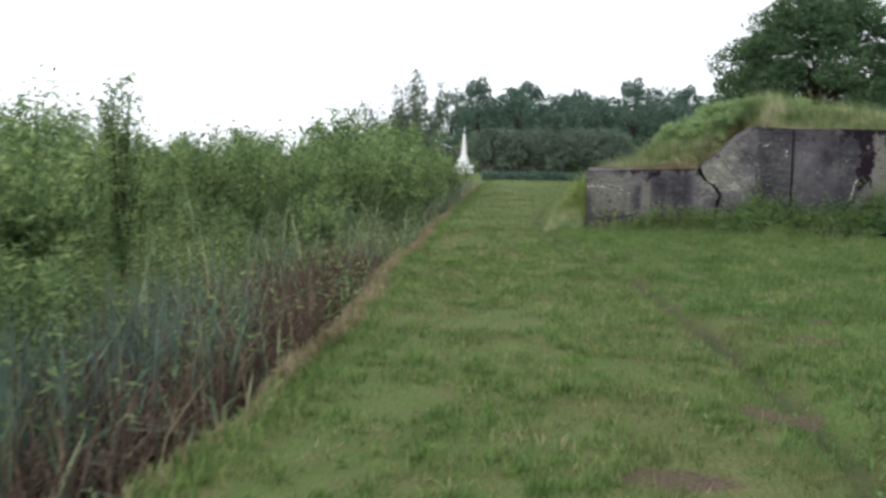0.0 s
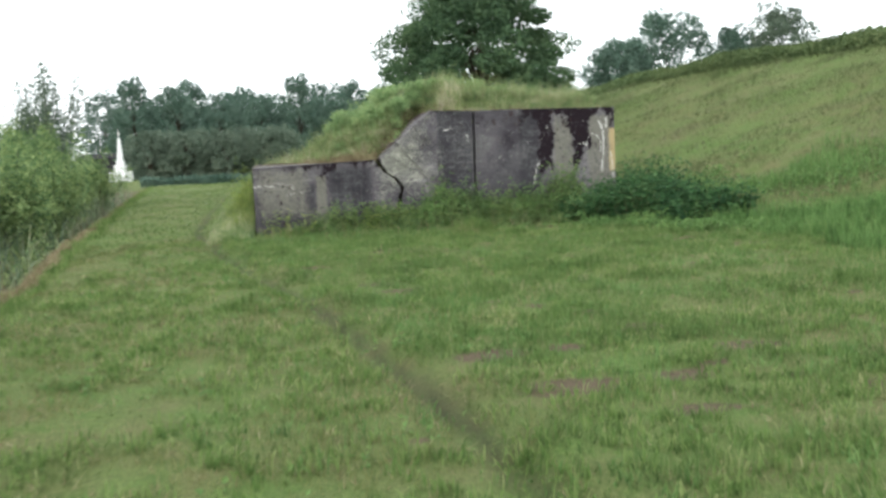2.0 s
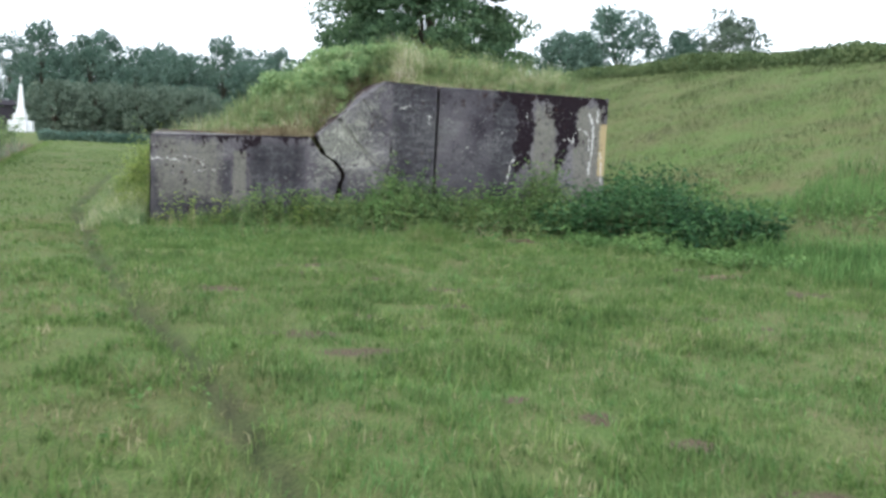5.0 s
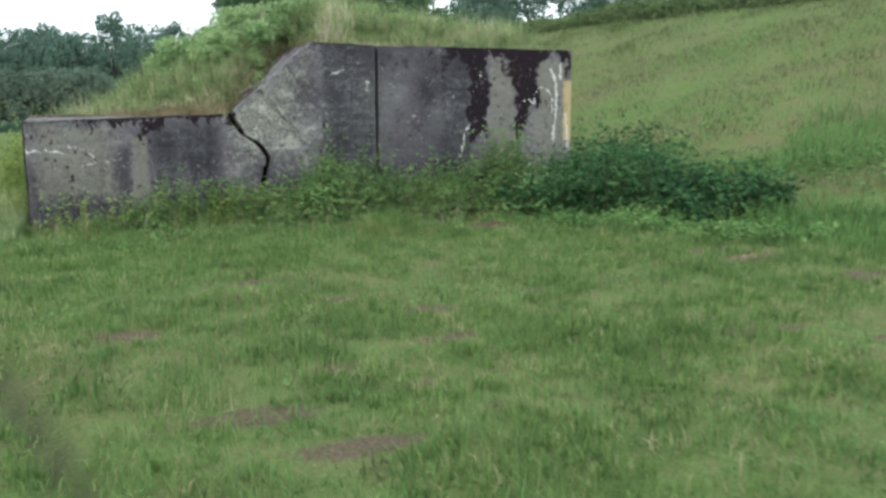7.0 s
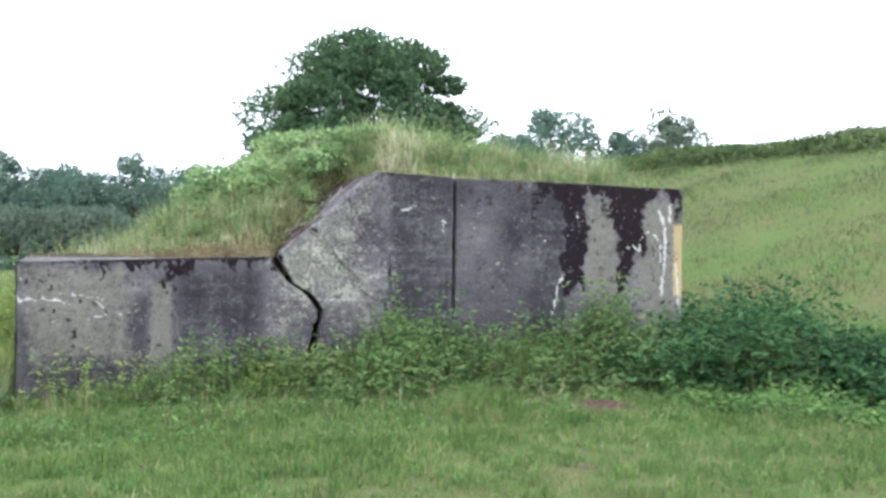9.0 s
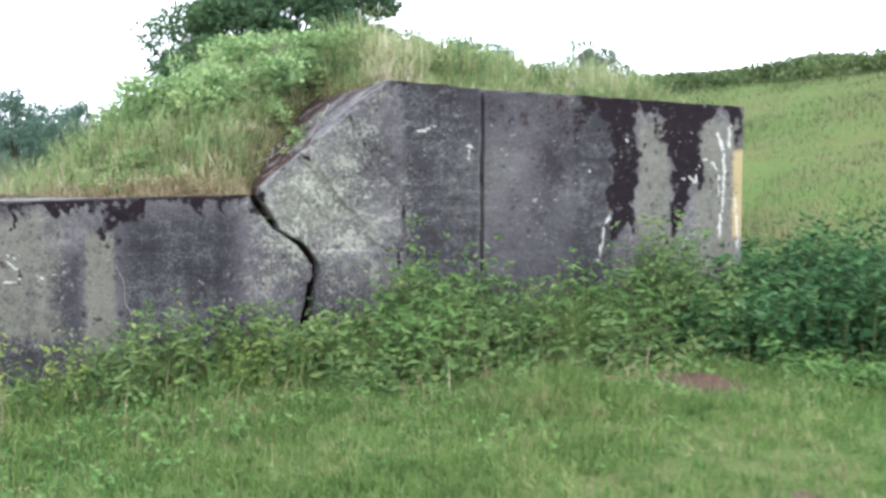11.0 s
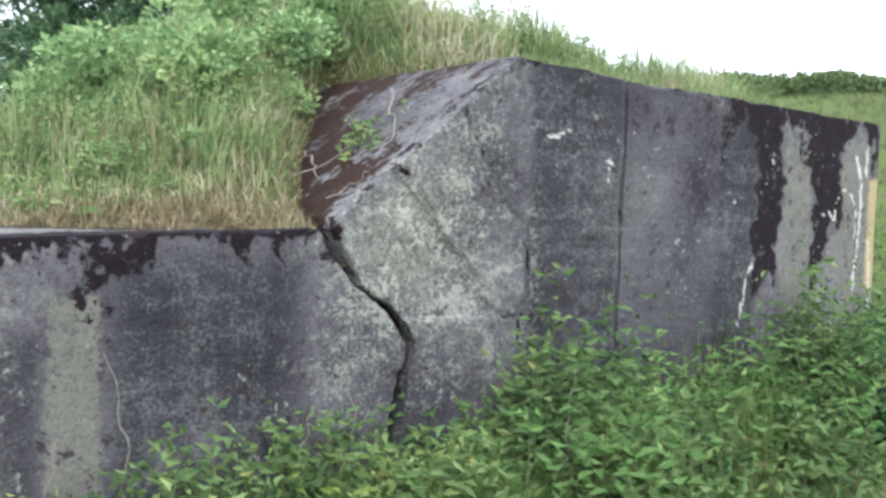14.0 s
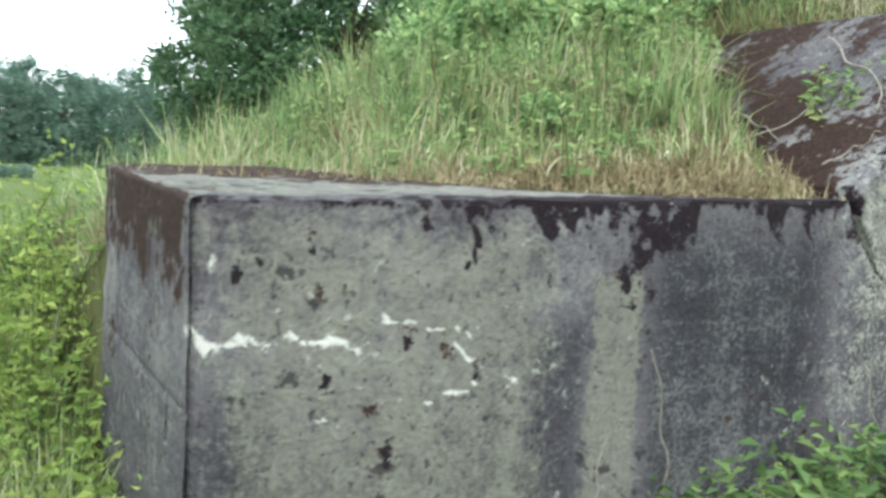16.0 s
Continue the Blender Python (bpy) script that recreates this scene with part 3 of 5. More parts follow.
def wear(x, y, z):
    """Moss stain, lime, clean patch and lichen over the concrete."""
    top = np.where(x < 1.62, np.interp(x, (-0.8, 1.62), (1.255, 1.335)), np.interp(x, (1.62, 2.66, 6.4), (1.335, 2.22, 2.185)))
    down = top - z
    front = (y < Y0 + 0.085)
    xs, zs = x, z
    x = x + 0.03 * np.sin(z * 8.3 + x * 2) + 0.018 * np.sin(z * 21 + x * 5) + 0.012 * np.sin(z * 47)
    z = z + 0.07 * np.sin(x * 29 + 2 * np.sin(x * 11)) + 0.05 * np.sin(x * 13 + 1)
    jag = np.sin(x * 23 + 2 * np.sin(x * 9)) * 0.5 + 0.5
    jag = jag * (0.5 + 0.5 * np.sin(x * 61 + 3 * np.sin(x * 17)))
    moss = 0.86 * np.exp(-(down / (0.03 + 0.2 * jag)) ** 2) * np.interp(x, (-0.3, 0.1, 1.7, 1.75), (0.2, 1, 1, 0))
    moss = np.maximum(moss, 0.5 * np.exp(-(down / 0.035) ** 2))
    moss = np.maximum(moss, 0.62 * near(x, z, -0.13, 1.24, 0.07, 0.08))
    moss = np.maximum(moss, 0.66 * box_mask(x, z, 0.48, 0.84, 1.02, 1.4, 0.2))
    moss = np.maximum(moss, 0.7 * near(x, z, 0.57, 1.12, 0.06, 0.1))
    moss = np.maximum(moss, 0.8 * box_mask(x, z, 4.8, 5.1, 1.0, 2.3, 0.08))
    moss = np.maximum(moss, 0.88 * box_mask(x, z, 5.46, 5.86, 1.46, 2.3, 0.12))
    moss = np.maximum(moss, 0.85 * box_mask(x, z, 5.52, 5.7, 0.98, 1.6, 0.1))
    moss = np.maximum(moss, 0.85 * box_mask(x, z, 4.5, 6.34, 2.02, 2.3, 0.16))
    moss = np.maximum(moss, 0.7 * box_mask(x, z, 5.25, 5.55, 1.85, 2.3, 0.2))
    moss = np.maximum(moss, 0.6 * near(x, z, 6.3, 1.95, 0.06, 0.16))
    moss = np.maximum(moss, 0.45 * box_mask(x, z, 4.3, 4.9, 1.7, 2.3, 0.5))
    x, z = xs + 0.006 * np.sin(zs * 60 + xs * 20), zs + 0.008 * np.sin(xs * 55)
    for px, pz, s in SPOTS:
        moss = np.maximum(moss, 0.66 * near(x, z, px, pz, s, s * 1.3))
    lime = np.zeros(x.shape)
    for w, *pts in LIME_LOW + LIME_TALL:
        lime = np.maximum(lime, line_mask(x, z, pts, w))
    lime = np.maximum(lime, 0.75 * line_mask(x, z, ((-0.675, 1.16), (-0.66, 1.05), (-0.665, 0.95)), 0.008) * front)
    pale = 0.78 * box_mask(x, z, -0.66, 0.34, 0.3, 1.26, 0.3)
    pale = np.maximum(pale, 1.15 * box_mask(x, z, 0.46, 0.65, 0.1, 1.08, 0.06))
    pale = np.maximum(pale, 0.8 * box_mask(x, z, 5.1, 5.52, 0.4, 2.05, 0.12))
    pale = np.maximum(pale, 0.85 * box_mask(x, z, 5.8, 6.32, 0.4, 2.05, 0.14))
    lich = 0.85 * near(x, z, 1.98, 1.3, 0.3, 0.3) + 0.62 * near(x, z, 2.4, 1.0, 0.5, 0.5) + 0.5 * near(x, z, 2.3, 1.75, 0.35, 0.35) + 0.4 * near(x, z, 1.75, 0.75, 0.25, 0.4) + 0.42 * near(x, z, 2.62, 2.1, 0.15, 0.2)
    lich = np.maximum(lich, 0.8 * near(x, z, 1.93, 1.32, 0.2, 0.26))
    for line in SPLITS:
        moss = np.maximum(moss, (0.36 + 0.3 * np.sin(z * 17 + x * 9)) * line_mask(x, z, line, 0.013))
    off = ~front
    up = off & (down < 0.12)
    shoulder = off & (x > 1.64) & (x < 2.72)
    mossy = 0.38 + 0.3 * np.sin(x * 7 + y * 5) * np.sin(y * 6 - x * 3) + np.interp(z, (1.35, 1.7), (0.3, 0)) + np.interp((y - 19.9) / strip_width(x), (0.45, 0.9), (0, 0.45))
    deck = np.interp(y - 19.9 - strip_width(x), (-0.22, 0.0), (0.1, 0.85))
    moss_top = np.where(off, np.where(shoulder, mossy, np.where(up, deck, 0.1)), 0.0)
    moss_top = np.where(off & (x < -0.7), np.interp(down, (0.0, 0.16, 0.3), (0.8, 0.6, 0.1)), moss_top)
    moss = np.where(off, 0.25, moss)
    lime, pale = np.where(off, 0, lime) * 0.84, np.where(off, np.where(up & ~shoulder, 0.75, 0.3), pale)
    lich = np.where(off, 0.15, lich)
    return np.stack([moss, lime, pale, lich], 1).clip(0, 1).astype(np.float32), moss_top.clip(0, 1)


def algae(x, z):
    """Where a dark film of algae has grown over the concrete."""
    d = 0.95 * box_mask(x, z, 0.68, 1.5, 0.1, 1.22, 0.3)
    d = np.maximum(d, 0.75 * box_mask(x, z, 0.22, 0.45, 0.1, 0.95, 0.1))
    d = np.maximum(d, 0.92 * box_mask(x, z, -0.75, 0.45, -0.2, 0.62, 0.4))
    d = np.maximum(d, 0.6 * near(x, z, 2.2, 0.5, 0.6, 0.4))
    d = np.maximum(d, 0.6 * box_mask(x, z, 2.2, 2.8, 1.3, 2.0, 0.4))
    d = np.maximum(d, 0.75 * near(x, z, -0.62, 0.6, 0.14, 0.28))
    d = np.maximum(d, 0.85 * box_mask(x, z, 2.8, 3.5, 0.3, 2.3, 0.12))
    d = np.maximum(d, 0.52 * box_mask(x, z, 3.5, 4.85, 0.2, 2.3, 0.15))
    d = np.maximum(d, 0.85 * box_mask(x, z, 4.4, 4.85, 0.4, 2.3, 0.12))
    d = np.maximum(d, 0.7 * near(x, z, 2.6, 1.6, 0.2, 0.3))
    return d - 0.2 * near(x, z, 3.9, 1.6, 0.25, 0.4) - 0.5 * near(x, z, 1.98, 1.35, 0.3, 0.3)


def concrete_block(name, outline, parent, label, y0=Y0, y1=Y1, cell=0.022, seed=0):
    """A thick block with a front of the given x-z outline: fine faces, chipped edges, slight bulges."""
    bm = bmesh.new()
    loop = []
    for (ax, az), (bx, bz) in zip(outline, outline[1:] + outline[:1]):
        n = max(1, int(math.hypot(bx - ax, bz - az) / 0.12))
        for i in range(n):
            loop.append((ax + (bx - ax) * i / n, az + (bz - az) * i / n))
    front = [bm.verts.new((x, y0, z)) for x, z in loop]
    back = [bm.verts.new((x, y1, z)) for x, z in loop]
    bm.faces.new(front)
    bm.faces.new(back[::-1])
    n = len(loop)
    for i in range(n):
        bm.faces.new((front[(i + 1) % n], front[i], back[i], back[(i + 1) % n]))
    bmesh.ops.recalc_face_normals(bm, faces=bm.faces)
    xs = [p[0] for p in loop]
    zs = [p[1] for p in loop]
    for c in np.arange(min(xs) + cell, max(xs), cell):
        bmesh.ops.bisect_plane(bm, geom=bm.verts[:] + bm.edges[:] + bm.faces[:], plane_co=(c, 0, 0), plane_no=(1, 0, 0))
    for c in np.arange(max(min(zs), 0.1) + cell, max(zs), cell):
        bmesh.ops.bisect_plane(bm, geom=bm.verts[:] + bm.edges[:] + bm.faces[:], plane_co=(0, 0, c), plane_no=(0, 0, 1))
    for c in np.arange(y0 + 0.06, y1, 0.1):
        bmesh.ops.bisect_plane(bm, geom=bm.verts[:] + bm.edges[:] + bm.faces[:], plane_co=(0, c, 0), plane_no=(0, 1, 0))
    bm.normal_update()
    edge_like = {}
    tilt = seed == 1
    for v in bm.verts:
        ns = [f.normal for f in v.link_faces]
        sharp = min((a.dot(b) for a in ns for b in ns), default=1) < 0.6
        p = v.co
        w = noise.noise(p * 2.1) * 0.012 + noise.noise(p * 9) * 0.004
        d = v.normal * w
        if sharp:
            d -= v.normal * (0.006 + 0.03 * max(0, noise.noise(p * 6 + Vector((3, 1, seed))) - 0.05))
        if seed == 2 and p.y < y0 + 0.01:
            q = np.array([p.x]), np.array([p.z])
            deep = 0.014 * max(float(line_mask(q[0], q[1], line, 0.014)[0]) for line in SPLITS)
            if 0.9 < p.z < 1.62:
                deep += 0.03 * min(1.0, max(0.0, (float(np.interp(p.z, (0.94, 1.18, 1.37, 1.62), (2.57, 2.41, 2.23, 2.0))) - p.x) / 0.04))
            d = d + Vector((0, deep + 0.018 * noise.noise(p * 4.5) + 0.008 * noise.noise(p * 14), 0))
        if tilt and p.x < -0.635 and p.y < y0 + 0.05:
            d = d + Vector((0, -0.635 - p.x, 0))
        if tilt and p.z > 0.1:
            d = d + Vector((0, 0, 0.05 * (p.y - y0) * min(1, max(0, (1.2 - p.x) / 1.4)) * min(1, (p.z - 0.1) / 1.1)))
        edge_like[v] = d
    for v, d in edge_like.items():
        v.co += d
    me = bpy.data.meshes.new(name)
    bm.to_mesh(me)
    bm.free()
    me.materials.append(CONCRETE)
    co = np.empty(len(me.vertices) * 3, np.float32)
    me.vertices.foreach_get("co", co)
    co = co.reshape(-1, 3).astype(float)
    a = me.attributes.new("wear", "FLOAT_COLOR", "POINT")
    cols, moss_top = wear(co[:, 0], co[:, 1], co[:, 2])
    a.data.foreach_set("color", cols.ravel())
    a = me.attributes.new("topmoss", "FLOAT", "POINT")
    a.data.foreach_set("value", moss_top.astype(np.float32))
    a = me.attributes.new("algae", "FLOAT", "POINT")
    a.data.foreach_set("value", algae(co[:, 0], co[:, 2]).astype(np.float32))
    a = me.attributes.new("ochre", "FLOAT", "POINT")
    a.data.foreach_set("value", (0.75 * box_mask(co[:, 0], co[:, 2], 6.22, 6.5, 0.9, 1.78, 0.1) * (co[:, 1] < Y0 + 0.3)).astype(np.float32))
    return part(name, me, parent, label)


bunker = thing("bunker", "cracked, moss-stained grey concrete bunker front set into a grassy mound", "bunker", (0, 0, 0))
CRACK_LEFT = [(1.575, 1.335), (1.63, 1.25), (1.7, 1.15), (1.76, 1.08), (1.86, 1.02), (1.945, 0.955), (2.015, 0.875), (2.06, 0.8), (2.07, 0.715), (2.02, 0.65), (2.005, 0.54), (1.965, 0.39), (1.95, 0.2), (1.955, -0.3)]
CRACK_RIGHT = [(1.67, 1.33), (1.75, 1.21), (1.805, 1.12), (1.815, 1.075), (1.882, 1.028), (1.99, 0.975), (2.07, 0.88), (2.12, 0.79), (2.107, 0.7), (2.085, 0.65), (2.075, 0.54), (2.05, 0.4), (2.03, 0.2), (2.03, -0.3)]
low = [(-0.715, -0.3), (-0.715, 1.257), (-0.65, 1.262)] + CRACK_LEFT
concrete_block("low_wall_block", low[::-1], bunker, "low wall block with white lime streaks", cell=0.022, seed=1)
mid_block = [(3.497, -0.3), (3.497, 2.205), (2.7, 2.225), (2.52, 2.09), (2.27, 1.88), (1.95, 1.61), (1.68, 1.38)] + CRACK_RIGHT
concrete_block("leaning_wall_block", mid_block, bunker, "broken wall block with pale lichen and a sloping mossy shoulder", y1=22.2, cell=0.022, seed=2)
right_block = [(3.543, -0.3), (6.365, -0.3), (6.365, 2.18), (3.543, 2.2)]
concrete_block("end_wall_block", right_block, bunker, "tall wall block with black moss runs and peeling white lime", y0=Y0 + 0.012, cell=0.03, seed=3)


# ---- grassy mound over and behind the bunker ----
def mound_height(x, y):
    crest = np.interp(x, (-2.6, -1.2, -0.5, 0.3, 1.4, 2.15, 3.2, 4.6, 6.3, 7.6, 9.5), (0.0, 0.5, 0.9, 1.3, 2.02, 2.48, 2.68, 2.56, 2.28, 2.2, 2.4))
    front = np.interp(x, (-3.0, -0.9, 1.6, 1.75, 2.6, 6.3, 6.5, 8.5), (-0.4, 1.27, 1.31, 1.42, 2.09, 2.12, 2.08, 1.2))
    w = strip_width(x)
    s = ((y - 19.92 - w) / (2.5 - w)).clip(0, 1)
    up = front + (crest - front) * np.sin(s * np.pi / 2)
    down = ((y - 22.6) / 5.0).clip(0, 1)
    z = up * (1 - down * down * (3 - 2 * down)) - 0.3 * down
    left = ((-0.86 - x) / 2.2).clip(0, 1)
    z = z * (1 - left) ** 1.3 - 0.25 * left
    z = np.where(x < -0.7, z * ((y - 21.05) / 1.5).clip(0, 1) - 0.1, z)
    right = ((x - 6.25) / 0.5).clip(0, 1) * (y < 26)
    z = z * (1 - right) + (land(x, y) - 0.15) * right
    return z + 0.05 * wave(x * 2.2, y * 2.5, 2) * s + 0.02 * wave(x * 6, y * 7, 4) * s


def mound_inside(x, y):
    """Where the mound may show: behind the bare front strip of the slabs."""
    return y > 19.9 + strip_width(x)


mx, my = np.arange(-2.9, 9.0, 0.07), np.arange(19.98, 28.5, 0.07)
MX, MY = np.meshgrid(mx, my)
MZ = mound_height(MX, MY)
fade = np.where(mound_inside(MX, MY) | (MX < -0.74) | (MX > 6.45), 0, 1)
lower = (MX > -0.74) & (MX < 6.42) & (fade > 0)
MZ = np.where(lower, np.interp(MX, (-0.84, 1.6, 1.75, 2.7, 6.4), (1.2, 1.28, 1.28, 2.1, 2.1)) - 0.14, MZ)
front_off = (MY < 21.12) & ((MX < -0.68) | (MX > 6.33))
MZ = np.where(front_off, np.minimum(MZ, land(MX, MY) - 0.1), MZ)
mw = len(mx)
mi = (np.arange(len(my) - 1)[:, None] * mw + np.arange(mw - 1)[None]).ravel()
MOUNDSOIL = plain("mound_soil", ((0.3, (0.05, 0.06, 0.025)), (0.6, (0.10, 0.10, 0.045)), (0.8, (0.17, 0.14, 0.08))), 14, 0.95, 0.04, 0.05)
mound = new("mound", mesh_np("mound", np.stack([MX, MY, MZ], -1).reshape(-1, 3), np.stack([mi, mi + 1, mi + 1 + mw, mi + mw], 1), MOUNDSOIL, True))
tagged(mound, "earth mound heaped over the concrete bunker", "mound", kind="structure")


def stuff(name, v, f, mat, label, category):
    ob = new(name, mesh_np(name, v, f, mat))
    return tagged(ob, label, category, kind="stuff")


def spread(n, x0, x1, y0, y1, keep=None):
    x, y = rng.uniform(x0, x1, n), rng.uniform(y0, y1, n)
    if keep is not None:
        ok = rng.uniform(0, 1, n) < keep(x, y)
        x, y = x[ok], y[ok]
    return x, y


# grass of the mound: tall, partly dry, thickest low down
def on_mound(x, y):
    ragged = 0.3 * (patches(x, 0 * x + 3.0, 0.3, 41) - 0.35)
    return (y > 19.9 + strip_width(x) + ragged.clip(0, 1)) & (mound_height(x, y) > 0.1) & ((x > -0.68) | (y > 21.2)) & (x < 6.3)


x, y = spread(150000, -2.6, 6.4, 19.95, 24.0, lambda x, y: on_mound(x, y) * np.interp(y, (19.9, 20.6, 22, 24), (1, 1, 0.8, 0.4)))
b = np.stack([x, y, mound_height(x, y) - 0.02], 1)
rim = np.exp(-((y - 19.9 - strip_width(x)) / (0.3 + 0.14 * (x < 1.6))) ** 2)
h = rng.uniform(0.08, 0.38, len(x)) * (1 - 0.78 * rim) * np.where((x > 2.6) & (y < 20.8), 0.5, 1.0) * np.interp(patches(x, y, 0.45, 12), (0.3, 0.7), (0.35, 1.45))
dry = rng.uniform(0, 1, len(x)) < 0.2 + 0.7 * rim + 0.25 * (wave(x * 4, y * 5, 8) > 0.35)
v, f = blades(b[~dry], h[~dry] * 1.15, 0.0075, 1.1, True)
stuff("mound_grass", v, f, TALL, "tall yellow-green grass on the bunker mound", "grass")
v, f = blades(b[dry], h[dry] * 0.85, 0.008, 1.3, True)
stuff("dry_mound_grass", v, f, STRAW, "dry straw-coloured grass fringe along the slab top", "grass")
x, y = spread(16000, -0.75, 1.68, 19.9, 20.95, lambda x, y: np.exp(-((y - 19.9 - strip_width(x) - 0.02 - 0.3 * patches(x, y, 0.25, 42)) / 0.1) ** 2))
v, f = blades(np.stack([x, y, mound_height(x, y) - 0.01], 1), rng.uniform(0.03, 0.11, len(x)), 0.007, 1.6, True)
stuff("slab_thatch", v, f, STRAW, "matted dead grass lying along the slab's edge", "grass")
x, y = spread(260, -0.6, 3.0, 20.6, 23.0, on_mound)
v, f = blades(np.stack([x, y, mound_height(x, y)], 1), rng.uniform(0.3, 0.5, len(x)), 0.005, 0.35, True)
stuff("mound_stalks", v, f, STRAW, "thin dry seed stalks standing out of the mound grass", "grass")


def leaf_cloud(n, cx, cy, cz, rx, ry, rz, size, r=rng):
    """Leaves near the surface of a lumpy ellipsoid."""
    d = r.normal(0, 1, (n, 3))
    d /= np.linalg.norm(d, axis=1, keepdims=True)
    rad = r.uniform(0.5, 1.12, n)[:, None]
    p = np.array([cx, cy, cz]) + d * np.array([rx, ry, rz]) * rad
    way = d + r.normal(0, 0.7, (n, 3)) + np.array([0, 0, 0.1])
    return leaves(p, way, size * r.uniform(0.55, 1.3, n), r, 0.6)


def shoots(x, y, h, leaf, mat_leaf, name, label, height_at, levels=8, slim=0.5, spread_out=1.0):
    """Upright or leaning stems with pairs of pointed leaves."""
    n = len(x)
    base = np.stack([x, y, height_at(x, y) - 0.02], 1)
    a = rng.uniform(0, 2 * np.pi, n)
    bend = rng.uniform(0.05, 0.55, n) * h * spread_out
    lean = np.stack([np.cos(a) * bend, np.sin(a) * bend, 0 * a], 1)
    up = np.array([0, 0, 1.0])
    side = np.stack([-np.sin(a), np.cos(a), 0 * a], 1) * 0.004
    mid, top = base + lean * 0.25 + up * h[:, None] * 0.5, base + lean + up * h[:, None] * 0.95
    sv = np.stack([base - side, base + side, mid - side, mid + side, top], 1).reshape(-1, 3)
    k = np.arange(n)[:, None] * 5
    sf = np.concatenate([k + [0, 1, 3], k + [0, 3, 2], k + [2, 3, 4]])
    lb, lw, ls = [], [], []
    for q in range(1, levels + 1):
        t = (q + rng.uniform(-0.4, 0.4, n)) / levels
        turn = a + q * 1.57
        for sgn in (0, np.pi):
            p = base + lean * (t * t)[:, None] + up * (h * t * 0.95)[:, None] + rng.normal(0, 0.012, (n, 3))
            ang = turn + sgn + rng.normal(0, 0.5, n)
            w = np.stack([np.cos(ang), np.sin(ang), rng.normal(-0.25, 0.4, n) + 0.35 * t], 1)
            keep = rng.uniform(0, 1, n) < 0.35 + 0.65 * t
            lb.append(p[keep])
            lw.append(w[keep])
            ls.append((leaf * (1.2 - 0.6 * t) * rng.uniform(0.55, 1.3, n))[keep])
    v, f = leaves(np.concatenate(lb), np.concatenate(lw), np.concatenate(ls), rng, slim, 0.3)
    stuff(name, v, f, mat_leaf, label, "weeds")
    stuff(name + "_stems", sv, sf, STEM, "thin green stems carrying the weed leaves", "weeds")


x, y = spread(2300, -0.6, 6.2, 20.3, 22.8, lambda x, y: on_mound(x, y) * np.interp(x, (-0.6, 0.6, 3, 6), (0.1, 0.8, 0.8, 0.5)) * (wave(x * 2.3, y * 2.6, 6) > -0.25) * np.interp(y, (20.3, 21.0), (0.35, 1.0)))
shoots(x, y, rng.uniform(0.18, 0.42, len(x)) * np.interp(patches(x, y, 0.55, 11), (0.3, 0.7), (0.4, 1.6)) * np.where((x > 2.6) & (y < 20.8), 0.5, 1), 0.06, MOUNDHERB, "mound_herbs", "yellow-green leafy herbs among the mound grass", mound_height, 7, 0.36)


# bramble thicket along the crown of the mound: one bush at a time
def bush_mesh(name, seed, leaf, count, size, mat, lumps=9):
    r = np.random.default_rng(seed)
    pieces = []
    for i in range(lumps):
        a = r.uniform(0, 2 * np.pi)
        d = r.uniform(0.1, 0.65) * (i > 0)
        pieces.append(leaf_cloud(count // lumps, d * math.cos(a), d * math.sin(a), 0.3 + r.uniform(-0.15, 0.32), r.uniform(0.2, 0.42), r.uniform(0.2, 0.42), r.uniform(0.16, 0.32), leaf, r))
    for i in range(10):     # shoots that stick out
        a, reach = r.uniform(0, 6.28), r.uniform(0.3, 0.9)
        t = r.uniform(0.3, 1, 26)[:, None]
        p = np.array([math.cos(a) * reach, math.sin(a) * reach, r.uniform(0.6, 1.0)]) * t + r.normal(0, 0.03, (26, 3))
        pieces.append(leaves(p, r.normal(0, 1, (26, 3)) + [0, 0, 0.3], leaf * r.uniform(0.6, 1.1, 26), r, 0.55))
    v, f = join(pieces)
    v[:, 2] = np.maximum(v[:, 2], -0.05)
    return mesh_np(name, v * size, f, mat)


def cane_mesh(name, seed, size, count=14):
    r = np.random.default_rng(seed)
    pieces = []
    for i in range(count):
        a, reach, hgt = r.uniform(0, 2 * np.pi), r.uniform(0.2, 0.75), r.uniform(0.35, 0.85)
        t = np.linspace(0, 1, 5)
        p = np.stack([np.cos(a) * reach * t, np.sin(a) * reach * t, hgt * np.sin(t * 2.2) / 0.95 - 0.03], 1) * size
        pieces.append(tube(p, 0.006 * size * (1.2 - t), 3))
    v, f = join(pieces)
    return mesh_np(name, v, f, STEM)


def bush(name, label, category, group, seed, leaf, count, mat, at=(0, 0, 0), size=1.0):
    ob = thing(name, label, category, at, group)
    part("foliage", bush_mesh("foliage", seed, leaf / size, count, size, mat), ob)
    part("woody_base", cane_mesh("woody_base", seed + 50, size), ob)
    return ob


def placed(made, i, m):
    """The i-th of a kind: first the built ones, then copies of them."""
    if i < len(made):
        made[i].matrix_basis = m
        return made[i]
    o = copy_thing(made[i % len(made)], m)
    o.matrix_basis = m
    return o


